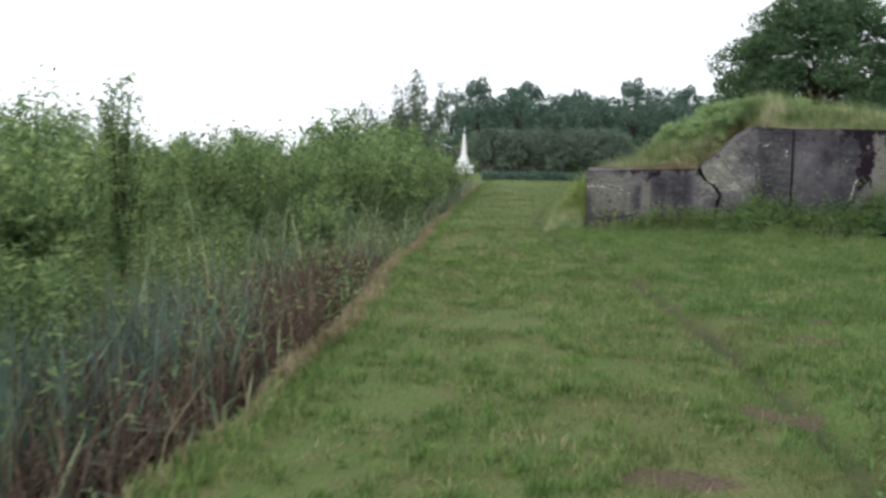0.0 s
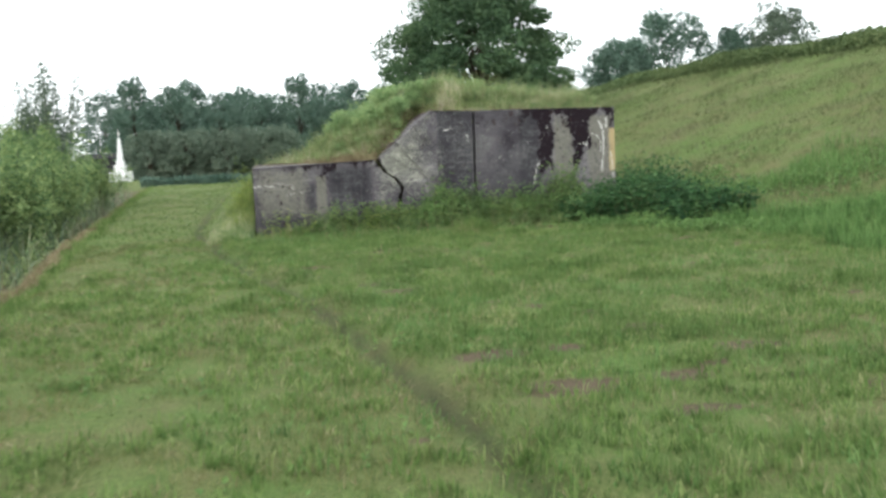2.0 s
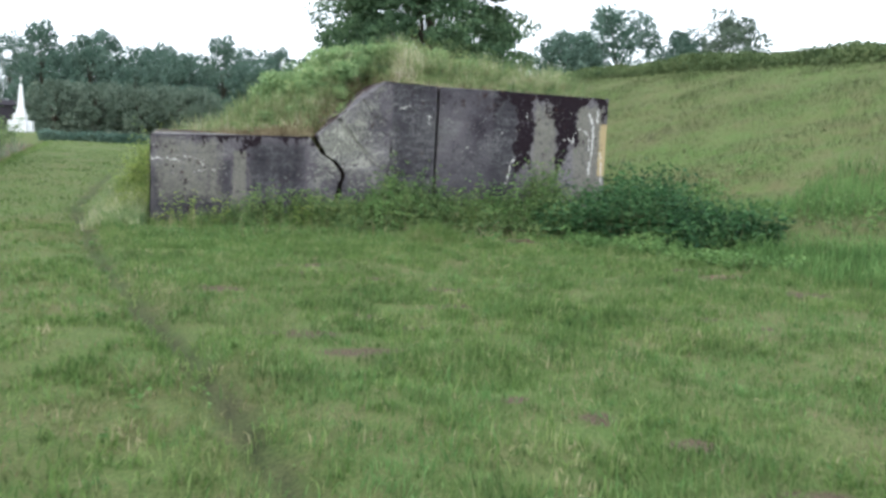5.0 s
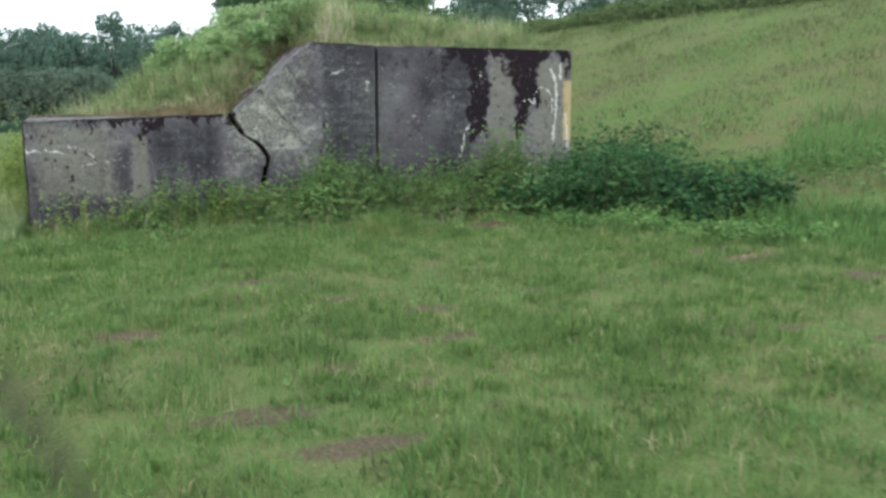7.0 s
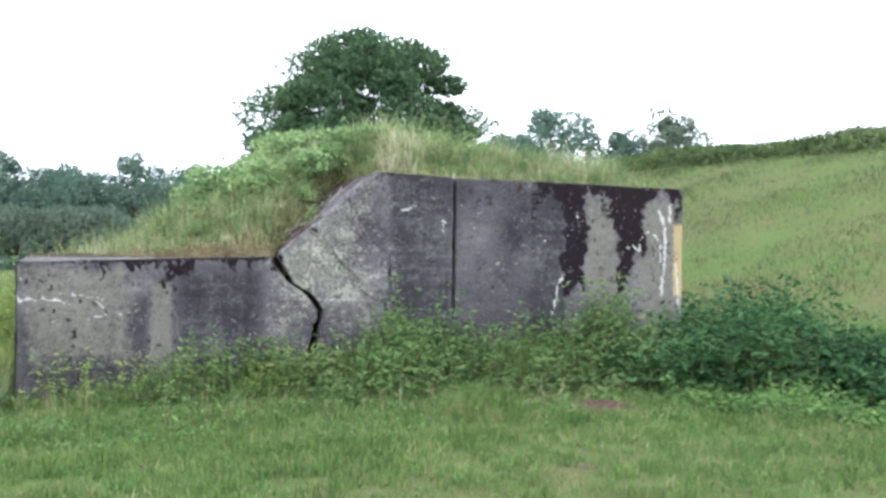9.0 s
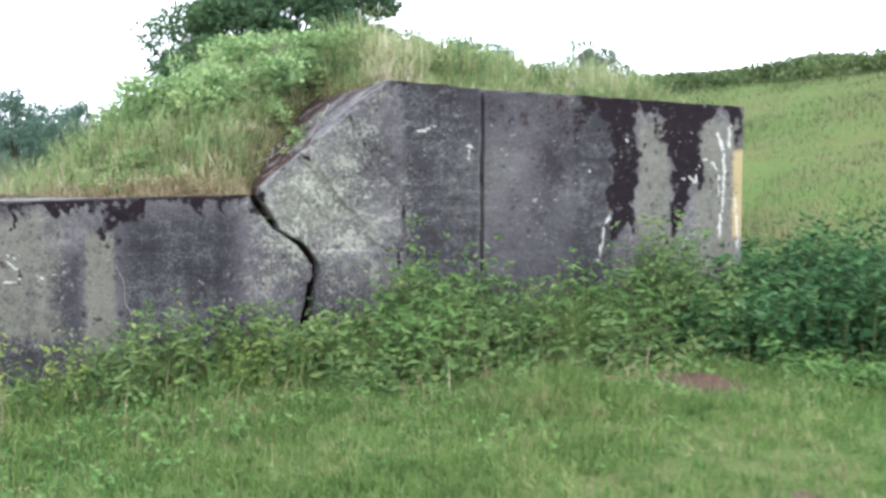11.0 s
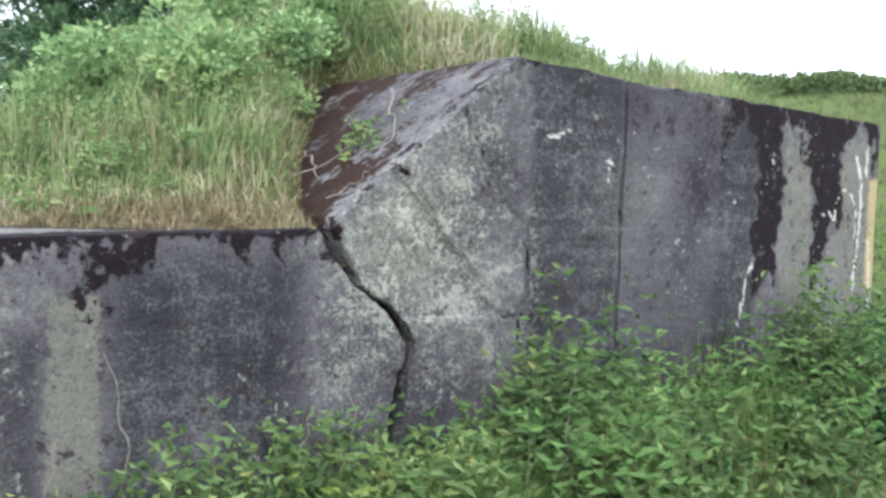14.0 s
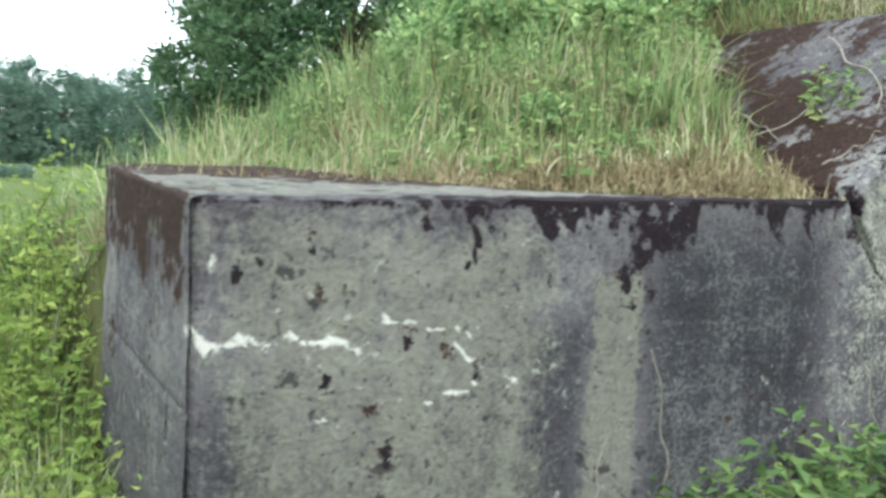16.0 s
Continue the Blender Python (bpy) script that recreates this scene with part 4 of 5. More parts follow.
bram = [bush("bramble_bush", "bright green bramble bush on the crown of the mound", "bush", "brambles on the mound", 20 + i, 0.09, 3000, BRAMBLE) for i in range(4)]
spots = []
for i in range(34):
    cx = 0.7 + 5.6 * ((i * 0.618) % 1.0)
    cy = rng.uniform(21.7, 23.2) - 0.35 * (1.0 < cx < 2.4)
    spots.append((cx, cy, rng.uniform(0.42, 0.72) * np.interp(cx, (0.5, 1.5, 3.5, 4.6, 6.3), (0.6, 1.0, 0.95, 0.6, 0.5))))
spots += [(0.75, 21.55, 0.32), (1.2, 21.35, 0.38), (1.5, 21.5, 0.41), (1.45, 20.85, 0.27), (1.05, 21.0, 0.26), (0.2, 22.0, 0.35), (5.7, 21.4, 0.3), (6.0, 22.0, 0.42), (4.9, 21.5, 0.28), (1.75, 21.35, 0.34), (2.05, 21.45, 0.36), (2.4, 21.5, 0.36), (2.75, 21.6, 0.4), (3.1, 21.7, 0.36), (1.9, 21.9, 0.5), (2.6, 22.0, 0.5), (1.2, 21.9, 0.5), (3.0, 22.35, 0.5), (3.4, 22.2, 0.48), (3.9, 22.2, 0.42), (4.6, 22.1, 0.36), (2.3, 22.5, 0.6), (2.75, 22.6, 0.55)]
for i, (cx, cy, q) in enumerate(spots):
    if 1.55 < cx < 3.2:     # keep the bare shoulder clear
        cy = max(cy, 20.0 + float(max(strip_width(cx), strip_width(min(cx + 0.6 * q, 2.74)))) + 0.5 * q)
    zz = float(mound_height(np.array([cx]), np.array([cy]))[0]) - 0.1
    placed(bram, i, Matrix.LocRotScale((cx, cy, zz), Euler((0, 0, rng.uniform(0, 6.28))), (q, q, q * 0.85)))

# ---- weeds at the foot of the bunker ----
def turf_keep(x, y):
    return (1 - 0.95 * bareness(x, y) - 0.85 * wornness(x, y)).clip(0, 1) * (x > ditch_edge(y) - 0.12) * (1 - ((x > -0.9) & (x < 6.4) & (y > 19.85) & (y < 24)))


def weed_height(x):
    return np.interp(x, (-0.8, 0.0, 0.3, 0.9, 1.4, 1.9, 2.5, 2.9, 3.4, 4.1, 5.0, 6.5, 7.5), (0.22, 0.28, 0.4, 0.54, 0.5, 0.52, 0.7, 0.78, 0.74, 0.8, 0.88, 0.82, 0.6))


def clumped(x, y, k=2.6, s=0.0):
    return (0.82 + 0.42 * wave(x * k, y * k, s)).clip(0.35, 1.3)


x, y = spread(1700, 1.95, 5.5, 18.7, 19.84, lambda x, y: np.interp(y, (18.7, 19.1, 19.8), (0.1, 0.8, 1.0)) * (1 - 0.95 * near(x, y, 4.5, 18.4, 0.3, 0.6)) * (0.12 + 0.88 * (patches(x, y, 0.45, 16) > 0.42)))
shoots(x, y, weed_height(x) * rng.uniform(0.7, 1.2, len(x)) * clumped(x, y) * rng.uniform(0.75, 1.25, len(x)) * np.interp(y, (18.7, 19.3), (0.5, 1)) * np.interp(patches(x, y, 0.5, 15), (0.3, 0.65), (0.45, 1.15)), 0.12, NETTLE, "nettles", "bright green nettles crowding the foot of the wall", land, 9, 0.42, 0.55)
x, y = spread(430, -0.3, 1.95, 19.2, 19.84, lambda x, y: (0.25 + 0.75 * (x > 0.5)) * (wave(x * 5, y * 4, 3) > -0.3))
shoots(x, y, weed_height(x) * rng.uniform(0.4, 1.3, len(x)) * clumped(x, y, 3, 4), 0.105, NETTLE, "low_nettles", "sparse low nettles below the low wall block", land, 7, 0.42, 0.6)
x, y = spread(2300, 4.4, 7.9, 16.9, 20.6, lambda x, y: (np.abs(x - np.interp(y, (17, 18.5, 20.3), (7.2, 6.3, 6.2))) < np.interp(y, (17, 18.5, 19.8, 20.6), (0.5, 1.0, 1.4, 0.9)) + 0.25 * wave(x * 2, y * 3)) & ~((x < 6.45) & (y > 19.84)) & (near(x, y, 4.5, 18.4, 0.3, 0.6) < 0.5))
shoots(x, y, rng.uniform(0.5, 1.0, len(x)) * clumped(x, y, 2.2, 3) * np.interp(x, (5.6, 6.4, 7.0, 7.6), (1, 1.3, 1.15, 0.75)), 0.14, DARKWEED, "dark_weeds", "dark green weed thicket at the bunker's end", land)
x, y = spread(1300, 4.9, 7.2, 15.6, 18.5, lambda x, y: np.abs(x - np.interp(y, (15.6, 18.5), (6.75, 5.5))) < 0.55 + 0.2 * wave(x * 3, y * 3))
shoots(x, y, rng.uniform(0.12, 0.32, len(x)) * clumped(x, y, 3, 5), 0.1, ELDER, "ground_elder", "fresh green ground elder spilling into the meadow", land, 5)
def flank(x, y):
    return np.maximum(land(x, y), mound_height(x, y))


x, y = spread(820, -1.3, -0.74, 20.15, 22.6)
shoots(x, y, rng.uniform(0.3, 0.95, len(x)) * np.interp(x, (-1.25, -0.85), (0.5, 1.0)) * np.interp(y, (20.6, 21.2), (0.6, 1.0)), 0.068, VINELEAF, "side_weeds", "yellow-green climbing weeds beside the low wall's end", flank)
x, y = spread(26000, -1.7, -0.78, 18.9, 24.5, lambda x, y: np.interp(x, (-1.6, -1.0), (0.0, 1.0)))
v, f = blades(np.stack([x, y, flank(x, y) - 0.01], 1), rng.uniform(0.1, 0.55, len(x)) * np.interp(x, (-2.1, -1.0), (0.35, 1.0)) * np.interp(y, (19.4, 20.6), (0.5, 1.0)), 0.01, 0.9, True)
stuff("side_grass", v, f, TALL, "tall yellow-green grass round the low wall's corner", "grass")

# rough grass along the wall's foot
x, y = spread(30000, -1.0, 7.0, 17.9, 19.86, lambda x, y: np.interp(y, (17.9, 19.2, 19.86), (0.15, 0.9, 0.9)) * (1 - bareness(x, y).clip(0, 1)) ** 3 * (0.35 + 0.65 * (wave(x * 2.7, y * 3.1, 4) > -0.1)))
v, f = blades(np.stack([x, y, land(x, y) - 0.01], 1), rng.uniform(0.06, 0.24, len(x)) * np.interp(patches(x, y, 0.4, 14), (0.3, 0.7), (0.35, 1.5)) * np.interp(y, (17.9, 18.8, 19.5), (0.3, 0.4, 0.9)), 0.009, 1.6, True)
stuff("wall_foot_grass", v, f, WALLGRASS, "long green grass along the wall's foot", "grass")
x, y = spread(2800, -0.4, 5.6, 19.15, 19.86, lambda x, y: np.interp(patches(x, y, 0.5, 31), (0.4, 0.6), (0.1, 1.0)))
v, f = blades(np.stack([x, y, land(x, y) - 0.01], 1), weed_height(x) * rng.uniform(0.35, 1.1, len(x)), 0.0065, 0.9, True)
stuff("weed_grass", v, f, WALLGRASS, "tall grass blades growing through the nettles", "grass")
gx1, gy1 = rng.normal(3.05, 0.2, 2600), rng.normal(17.95, 0.16, 2600)
v, f = blades(np.stack([gx1, gy1, land(gx1, gy1) - 0.01], 1), rng.uniform(0.15, 0.42, 2600) * np.exp(-((gx1 - 3.05) ** 2 + (gy1 - 17.95) ** 2) / 0.25), 0.007, 1.2, True)
stuff("grass_tussock", v, f, WALLGRASS, "rank yellow-green grass tussock before the nettles", "grass")
x, y = spread(900, -0.8, 4.8, 18.2, 19.86, lambda x, y: 0.35 + 0.65 * near(x, y, 4.0, 18.4, 0.5))
v, f = blades(np.stack([x, y, land(x, y) - 0.01], 1), rng.uniform(0.12, 0.42, len(x)), 0.006, 1.2, True)
stuff("dry_wall_grass", v, f, STRAW, "dead pale grass stalks along the wall's foot", "grass")

x, y = spread(2000, -1.2, 5.8, 17.2, 19.5, lambda x, y: np.interp(y, (17.2, 18.4, 19.5), (0.15, 0.8, 1.0)) * (wave(x * 2.9, y * 3.4, 13) > -0.15) * (1 - 0.9 * near(x, y, 4.45, 18.25, 0.36, 0.55)))
shoots(x, y, rng.uniform(0.06, 0.24, len(x)) * clumped(x, y, 3, 7), 0.06, ELDER, "low_weeds", "low broad-leaved weeds where the meadow meets the wall", land, 4, 0.6, 1.6)
x, y = spread(260, 1.9, 5.4, 18.8, 19.8, lambda x, y: (wave(x * 3.7, y * 4.1, 19) > 0.1) * 1.0)
shoots(x, y, weed_height(x) * rng.uniform(0.6, 1.2, len(x)), 0.11, ELDER, "broad_weeds", "fresh green broad-leaved weeds among the nettles", land, 6, 0.4)

x, y = rng.normal(2.08, 0.05, 16), rng.normal(20.42, 0.06, 16)
shoots(x, y, rng.uniform(0.08, 0.2, 16), 0.06, MOUNDHERB, "shoulder_herb", "small yellow-green herb rooted on the mossy shoulder", lambda x, y: 1.38 + (x - 1.68) * 0.815, 5, 0.45, 1.5)


x, y = spread(230, -0.65, 1.95, 19.25, 19.84, lambda x, y: np.interp(patches(x, y, 0.4, 61), (0.4, 0.55), (0.1, 1.0)))
shoots(x, y, rng.uniform(0.18, 0.55, len(x)), 0.075, VINELEAF, "yellow_weeds", "sparse yellow-green weeds along the low wall block", land, 6, 0.4, 0.6)
x, y = spread(26000, -1.2, 5.6, 16.8, 19.2, lambda x, y: turf_keep(x, y) * np.interp(patches(x, y, 0.5, 62), (0.35, 0.6), (0.2, 1.0)))
v, f = blades(np.stack([x, y, land(x, y) - 0.005], 1), rng.uniform(0.04, 0.13, len(x)), 0.008, 1.5, True)
stuff("matted_grass", v, f, WALLGRASS, "pale matted grass where the meadow meets the weeds", "grass")


def stalk(pts, radius, name, label, category):
    p = np.array(pts, float)
    t = np.linspace(0, 1, 14)
    s0 = np.linspace(0, 1, len(p))
    q = np.stack([np.interp(t, s0, p[:, c]) for c in range(3)], 1)
    q += np.stack([0.012 * np.sin(t * 19 + p[0, 0] * 7), 0 * t, 0.012 * np.sin(t * 15 + p[0, 2] * 9)], 1)
    return tagged(new(name, mesh_np(name, *tube(q, 0.7 * radius * (1.15 - 0.7 * t), 6), DEADWOOD, True)), label, category, "dead stems on the bunker")


for pts, radius in ((((2.5, 20.75, 2.1), (2.32, 20.5, 1.95), (2.2, 20.25, 1.84), (2.02, 20.12, 1.69)), 0.008), (((2.05, 20.95, 1.72), (1.98, 20.7, 1.66), (1.86, 20.45, 1.57)), 0.008), (((1.62, 20.7, 1.5), (1.85, 20.5, 1.6), (2.05, 20.42, 1.74)), 0.006),
                    (((1.75, 20.15, 1.46), (1.9, 20.02, 1.6)), 0.005), (((0.72, 19.85, 0.1), (0.74, 19.84, 0.5), (0.66, 19.85, 0.86)), 0.006), (((0.42, 19.85, 0.05), (0.46, 19.84, 0.4), (0.5, 19.86, 0.62)), 0.005), (((1.72, 19.8, 0.2), (1.74, 19.83, 0.55), (1.66, 19.85, 0.8)), 0.006),
                    (((1.3, 19.6, 0.25), (1.45, 19.75, 0.45), (1.52, 19.8, 0.6)), 0.005), (((2.55, 19.3, 0.3), (2.65, 19.4, 0.5), (2.75, 19.45, 0.72)), 0.007)):
    stalk(pts, radius, "dead_stem", "thin pale dead stem lying against the concrete", "dead stem")


def heap(at, rx, ry, h, mat, name, label, seed):
    """A low crumbly heap of clods."""
    r = np.random.default_rng(seed)
    g = np.linspace(-1.15, 1.15, 26)
    X, Y = np.meshgrid(g, g)
    Z = h * np.exp(-1.6 * (X ** 2 + Y ** 2)) * (1 + 0.5 * wave(X * 5, Y * 6, seed)) + r.normal(0, h * 0.07, X.shape) - 0.03
    V = np.stack([at[0] + X * rx, at[1] + Y * ry, float(land(at[0], at[1])) + Z - 0.02 * (X ** 2 + Y ** 2)], -1).reshape(-1, 3)
    i = (np.arange(25)[:, None] * 26 + np.arange(25)[None]).ravel()
    tagged(new(name, mesh_np(name, V, np.stack([i, i + 1, i + 27, i + 26], 1), mat, True)), label, "earth", kind="")


heap((4.5, 18.3), 0.26, 0.62, 0.06, SOILRED, "earth_mound", "bare reddish earth dug out below the weeds", 3)
heap((3.75, 18.5), 0.3, 0.2, 0.08, SOILTAN, "earth_mound", "low heap of dry earth and dead grass by the weeds", 4)
heap((5.9, 15.3), 0.5, 0.2, 0.05, SOILTAN, "earth_mound", "bare trodden earth at the foot of the dyke", 5)

# ---- meadow turf ----
x, y = spread(400000, -3.6, 8.0, 1.2, 19.7, lambda x, y: turf_keep(x, y) * np.interp(patches(x, y, 0.34, 1), (0.3, 0.5), (0.3, 1.0)) * np.interp(x, (6.4, 8.0), (1, 0.05)) * np.interp(y, (1.2, 2.4), (0.1, 1)))
lush = np.interp(np.abs(track_gap(x, y)), (0.05, 0.25), (0.45, 1.0)) * np.interp(track_gap(x, y), (-0.3, 0.5), (0.75, 1.25))
patchy = np.interp(patches(x, y, 0.34, 1), (0.28, 0.45, 0.6, 0.75), (0.35, 0.8, 1.3, 2.1)) * np.interp(patches(x, y, 1.6, 2), (0.3, 0.7), (0.7, 1.3)) * lush
h = rng.uniform(0.02, 0.065, len(x)) * patchy
strip = track_gap(x, y) + 1.6 * (patches(x, y, 0.9, 3) - 0.5) + 0.8 * (rng.uniform(0, 1, len(x)) - 0.5) < 0.15
b = np.stack([x, y, land(x, y) - 0.005], 1)
v, f = blades(b[~strip], h[~strip] * 1.15, 0.0095, 1.2)
stuff("meadow_turf", v, f, GRASS, "short mown green meadow grass", "grass")
v, f = blades(b[strip], h[strip], 0.0095, 1.2)
stuff("strip_turf", v, f, STRIPGRASS, "closely mown yellowish grass strip along the ditch", "grass")
n = 5200                                                       # tussocks of a dozen or more blades
tx, ty = spread(n, -2.6, 8.5, 1.5, 19.4, lambda x, y: turf_keep(x, y) * np.interp(patches(x, y, 0.8, 5), (0.4, 0.6), (0.05, 1.0)) * np.interp(track_gap(x, y), (-0.5, 0.5), (0.3, 1.0)))
k = np.repeat(np.arange(len(tx)), 18)
wide = rng.uniform(0.03, 0.13, len(tx))[k]
x, y = tx[k] + rng.normal(0, 1, len(k)) * wide, ty[k] + rng.normal(0, 1, len(k)) * wide
v, f = blades(np.stack([x, y, land(x, y) - 0.005], 1), rng.uniform(0.04, 0.1, len(x)) * rng.uniform(0.5, 1.35, len(tx))[k], 0.007, 0.95, True)
stuff("grass_tufts", v, f, GRASSDARK, "longer darker grass tufts in the meadow", "grass")
tx, ty = spread(8000, -2.6, 7.5, 1.5, 19.4, lambda x, y: turf_keep(x, y) * np.interp(patches(x, y, 0.7, 6), (0.42, 0.58), (0.05, 1.0)))
k = np.repeat(np.arange(len(tx)), 16)
wide = rng.uniform(0.02, 0.09, len(tx))[k]
x, y = tx[k] + rng.normal(0, 1, len(k)) * wide, ty[k] + rng.normal(0, 1, len(k)) * wide
v, f = blades(np.stack([x, y, land(x, y) - 0.005], 1), rng.uniform(0.05, 0.11, len(x)), 0.01, 1.1, True)
stuff("light_tufts", v, f, WALLGRASS, "fresh yellow-green grass tufts in the meadow", "grass")
x, y = spread(40000, -3.0, 8, 1.5, 19.6, lambda x, y: turf_keep(x, y) * np.interp(patches(x, y, 0.6, 7), (0.45, 0.65), (0.05, 1)))
v, f = blades(np.stack([x, y, land(x, y) + 0.01], 1), rng.uniform(0.03, 0.1, len(x)), 0.006, 1.25)
stuff("cut_grass", v, f, STRAW, "pale cut grass lying in the turf", "grass")
x, y = spread(190000, -12, 9, 19, 75, lambda x, y: turf_keep(x, y) * ((x < -0.9) | (y > 27)) * np.interp(y, (19, 30, 75), (1, 0.7, 0.25)))
v, f = blades(np.stack([x, y, land(x, y) - 0.01], 1), rng.uniform(0.04, 0.09, len(x)), 0.025, 0.9)
stuff("far_meadow_turf", v, f, GRASS, "mown grass strip running on beside the ditch", "grass")
x, y = spread(1800, -2.4, 7, 2, 18, lambda x, y: (wave(x * 3.3, y * 2.7, 11) > 0.35) * 1.0)
shoots(x, y, rng.uniform(0.04, 0.1, len(x)), 0.055, ELDER, "meadow_weeds", "small broad-leaved weeds in the turf", land, 3, 0.6, 2.0)
y = rng.uniform(1.5, 60, 22000)
x = ditch_edge(y) + rng.normal(0.04, 0.13, len(y))
v, f = blades(np.stack([x, y, land(x, y) - 0.01], 1), rng.uniform(0.05, 0.16, len(x)), 0.01, 0.8, True)
stuff("ditch_edge_grass", v, f, WALLGRASS, "longer grass hanging over the ditch edge", "grass")
y = np.concatenate([rng.uniform(1.5, 60, 9000), rng.uniform(5.5, 24, 26000)])
x = ditch_edge(y) + 0.06 - np.abs(rng.normal(0.02, 0.3, len(y))) * np.interp(y, (3, 7, 12), (0.5, 0.9, 1.1))
v, f = blades(np.stack([x, y, land(x, y) - 0.01], 1), rng.uniform(0.06, 0.2, len(x)), 0.009, 1.3, True)
stuff("ditch_dead_grass", v, f, STRAW, "dead straw-brown grass on the ditch bank", "grass")
# dyke slope: taller unmown grass, shorter towards the meadow
x, y = spread(260000, 6.0, 27, 6, 46, lambda x, y: np.interp(land(x, y), (0.05, 0.4), (0.0, 1.0)) * ((y < 20) | (x > 6.6)) * np.interp(y, (6, 12, 30, 46), (0.3, 1, 0.8, 0.4)))
v, f = blades(np.stack([x, y, land(x, y) - 0.02], 1), rng.uniform(0.07, 0.22, len(x)) * (0.8 + 0.4 * wave(x * 1.1, y * 1.3, 7) + 0.35 * wave(x * 3.3, y * 3.1, 17)).clip(0.3, 2), 0.016, 0.85)
stuff("dyke_grass", v, f, DYKEGRASS, "long unmown grass on the dyke slope", "grass")
x, y = spread(1500, 7.0, 12.5, 10, 22, lambda x, y: (wave(x * 0.9, y * 1.1, 2) > 0.15) * 1.0)
shoots(x, y, rng.uniform(0.15, 0.4, len(x)), 0.1, ELDER, "slope_weeds", "scattered leafy weeds low on the dyke slope", land, 5)

# ---- ditch: reeds, dead stalks and shrubs ----
def reed_keep(x, y):
    d = ditch_edge(y) - x
    clump = 0.06 + 0.94 * ((wave(x * 2.4, y * 1.7, 9) > 0.05) | ((y < 6.5) & (wave(x * 3, y * 3.1, 4) > -0.1)))
    return np.interp(d, (0.45, 0.8, 2.2, 3.2), (0.0, 1, 1, 0.0)) * clump * np.interp(y, (2, 8, 30, 60), (0.8, 1, 0.6, 0.4))


x, y = spread(22000, -11, -2.1, 1.0, 60, reed_keep)
d = ditch_edge(y) - x
v, f = blades(np.stack([x, y, land(x, y) - 0.02], 1), rng.uniform(0.5, 1.45, len(x)) * np.interp(d, (0.5, 1.4), (0.6, 1.1)) * (0.85 + 0.35 * wave(x * 1.1, y * 0.9, 3)) * np.interp(y, (5, 9, 30), (0.95, 1.1, 1.35)), np.interp(y, (4, 8), (0.034, 0.026)), 0.75, True)
stuff("reed_bed", v, f, REED, "grey-green reeds standing in the ditch", "reeds")
x, y = spread(5200, -5.2, -2.4, 2.2, 9.5, lambda x, y: np.interp(ditch_edge(y) - x, (0.95, 1.2, 2.0, 2.7), (0, 1, 1, 0)) * np.interp(y, (2.5, 4.4, 6.5, 9.5), (0.25, 1, 0.8, 0.2)) * (0.05 + 0.95 * (patches(x, y, 0.5, 21) > 0.48)))
v, f = blades(np.stack([x, y, land(x, y) - 0.02], 1), rng.uniform(0.6, 1.45, len(x)), 0.017, 0.4, True)
stuff("cattail_reeds", v, f, CATTAIL, "upright blue-green cattail blades in the ditch", "reeds")
x, y = spread(1500, -5.2, -2.4, 2.2, 9.5, lambda x, y: np.interp(ditch_edge(y) - x, (0.6, 0.9, 2.0, 2.7), (0, 1, 1, 0)) * (0.1 + 0.9 * (patches(x, y, 0.6, 22) > 0.45)))
v, f = blades(np.stack([x, y, land(x, y) - 0.02], 1), rng.uniform(0.5, 1.3, len(x)), 0.013, 0.85, True)
stuff("broken_reeds", v, f, LITTER, "broken brown reed stems leaning among the cattails", "reeds")
x, y = spread(3200, -9, -2.1, 1.0, 40, lambda x, y: reed_keep(x, y) ** 0.5)
v, f = blades(np.stack([x, y, land(x, y) - 0.02], 1), rng.uniform(0.3, 1.35, len(x)), 0.012, 0.45, True)
stuff("dead_reeds", v, f, STRAW, "bent dead brown reed stalks in the ditch", "reeds")
x, y = spread(9000, -5.0, -2.3, 1.0, 16, lambda x, y: np.interp(ditch_edge(y) - x, (0.6, 0.9, 1.8, 2.4), (0, 1, 1, 0)))
v, f = blades(np.stack([x, y, land(x, y) + rng.uniform(0.02, 0.3, len(x))], 1), rng.uniform(0.4, 1.0, len(x)), 0.012, 1.6, True)
stuff("fallen_reeds", v, f, LITTER, "fallen brown reed litter lying over the ditch", "reeds")
x, y = spread(6200, -12.5, -2.3, 1.0, 26, lambda x, y: np.interp(ditch_edge(y) - x - 0.5 * (y < 7), (0.5, 0.8, 4, 8), (0, 0.9, 1, 0.5)) * (wave(x * 2.1, y * 1.9, 27) > -0.35))
shoots(x, y, rng.uniform(0.5, 1.35, len(x)) * clumped(x, y, 1.6, 8), 0.12, SHRUBLEAF, "ditch_herbs", "leafy green herbs on the far ditch bank", land, 9, 0.35)


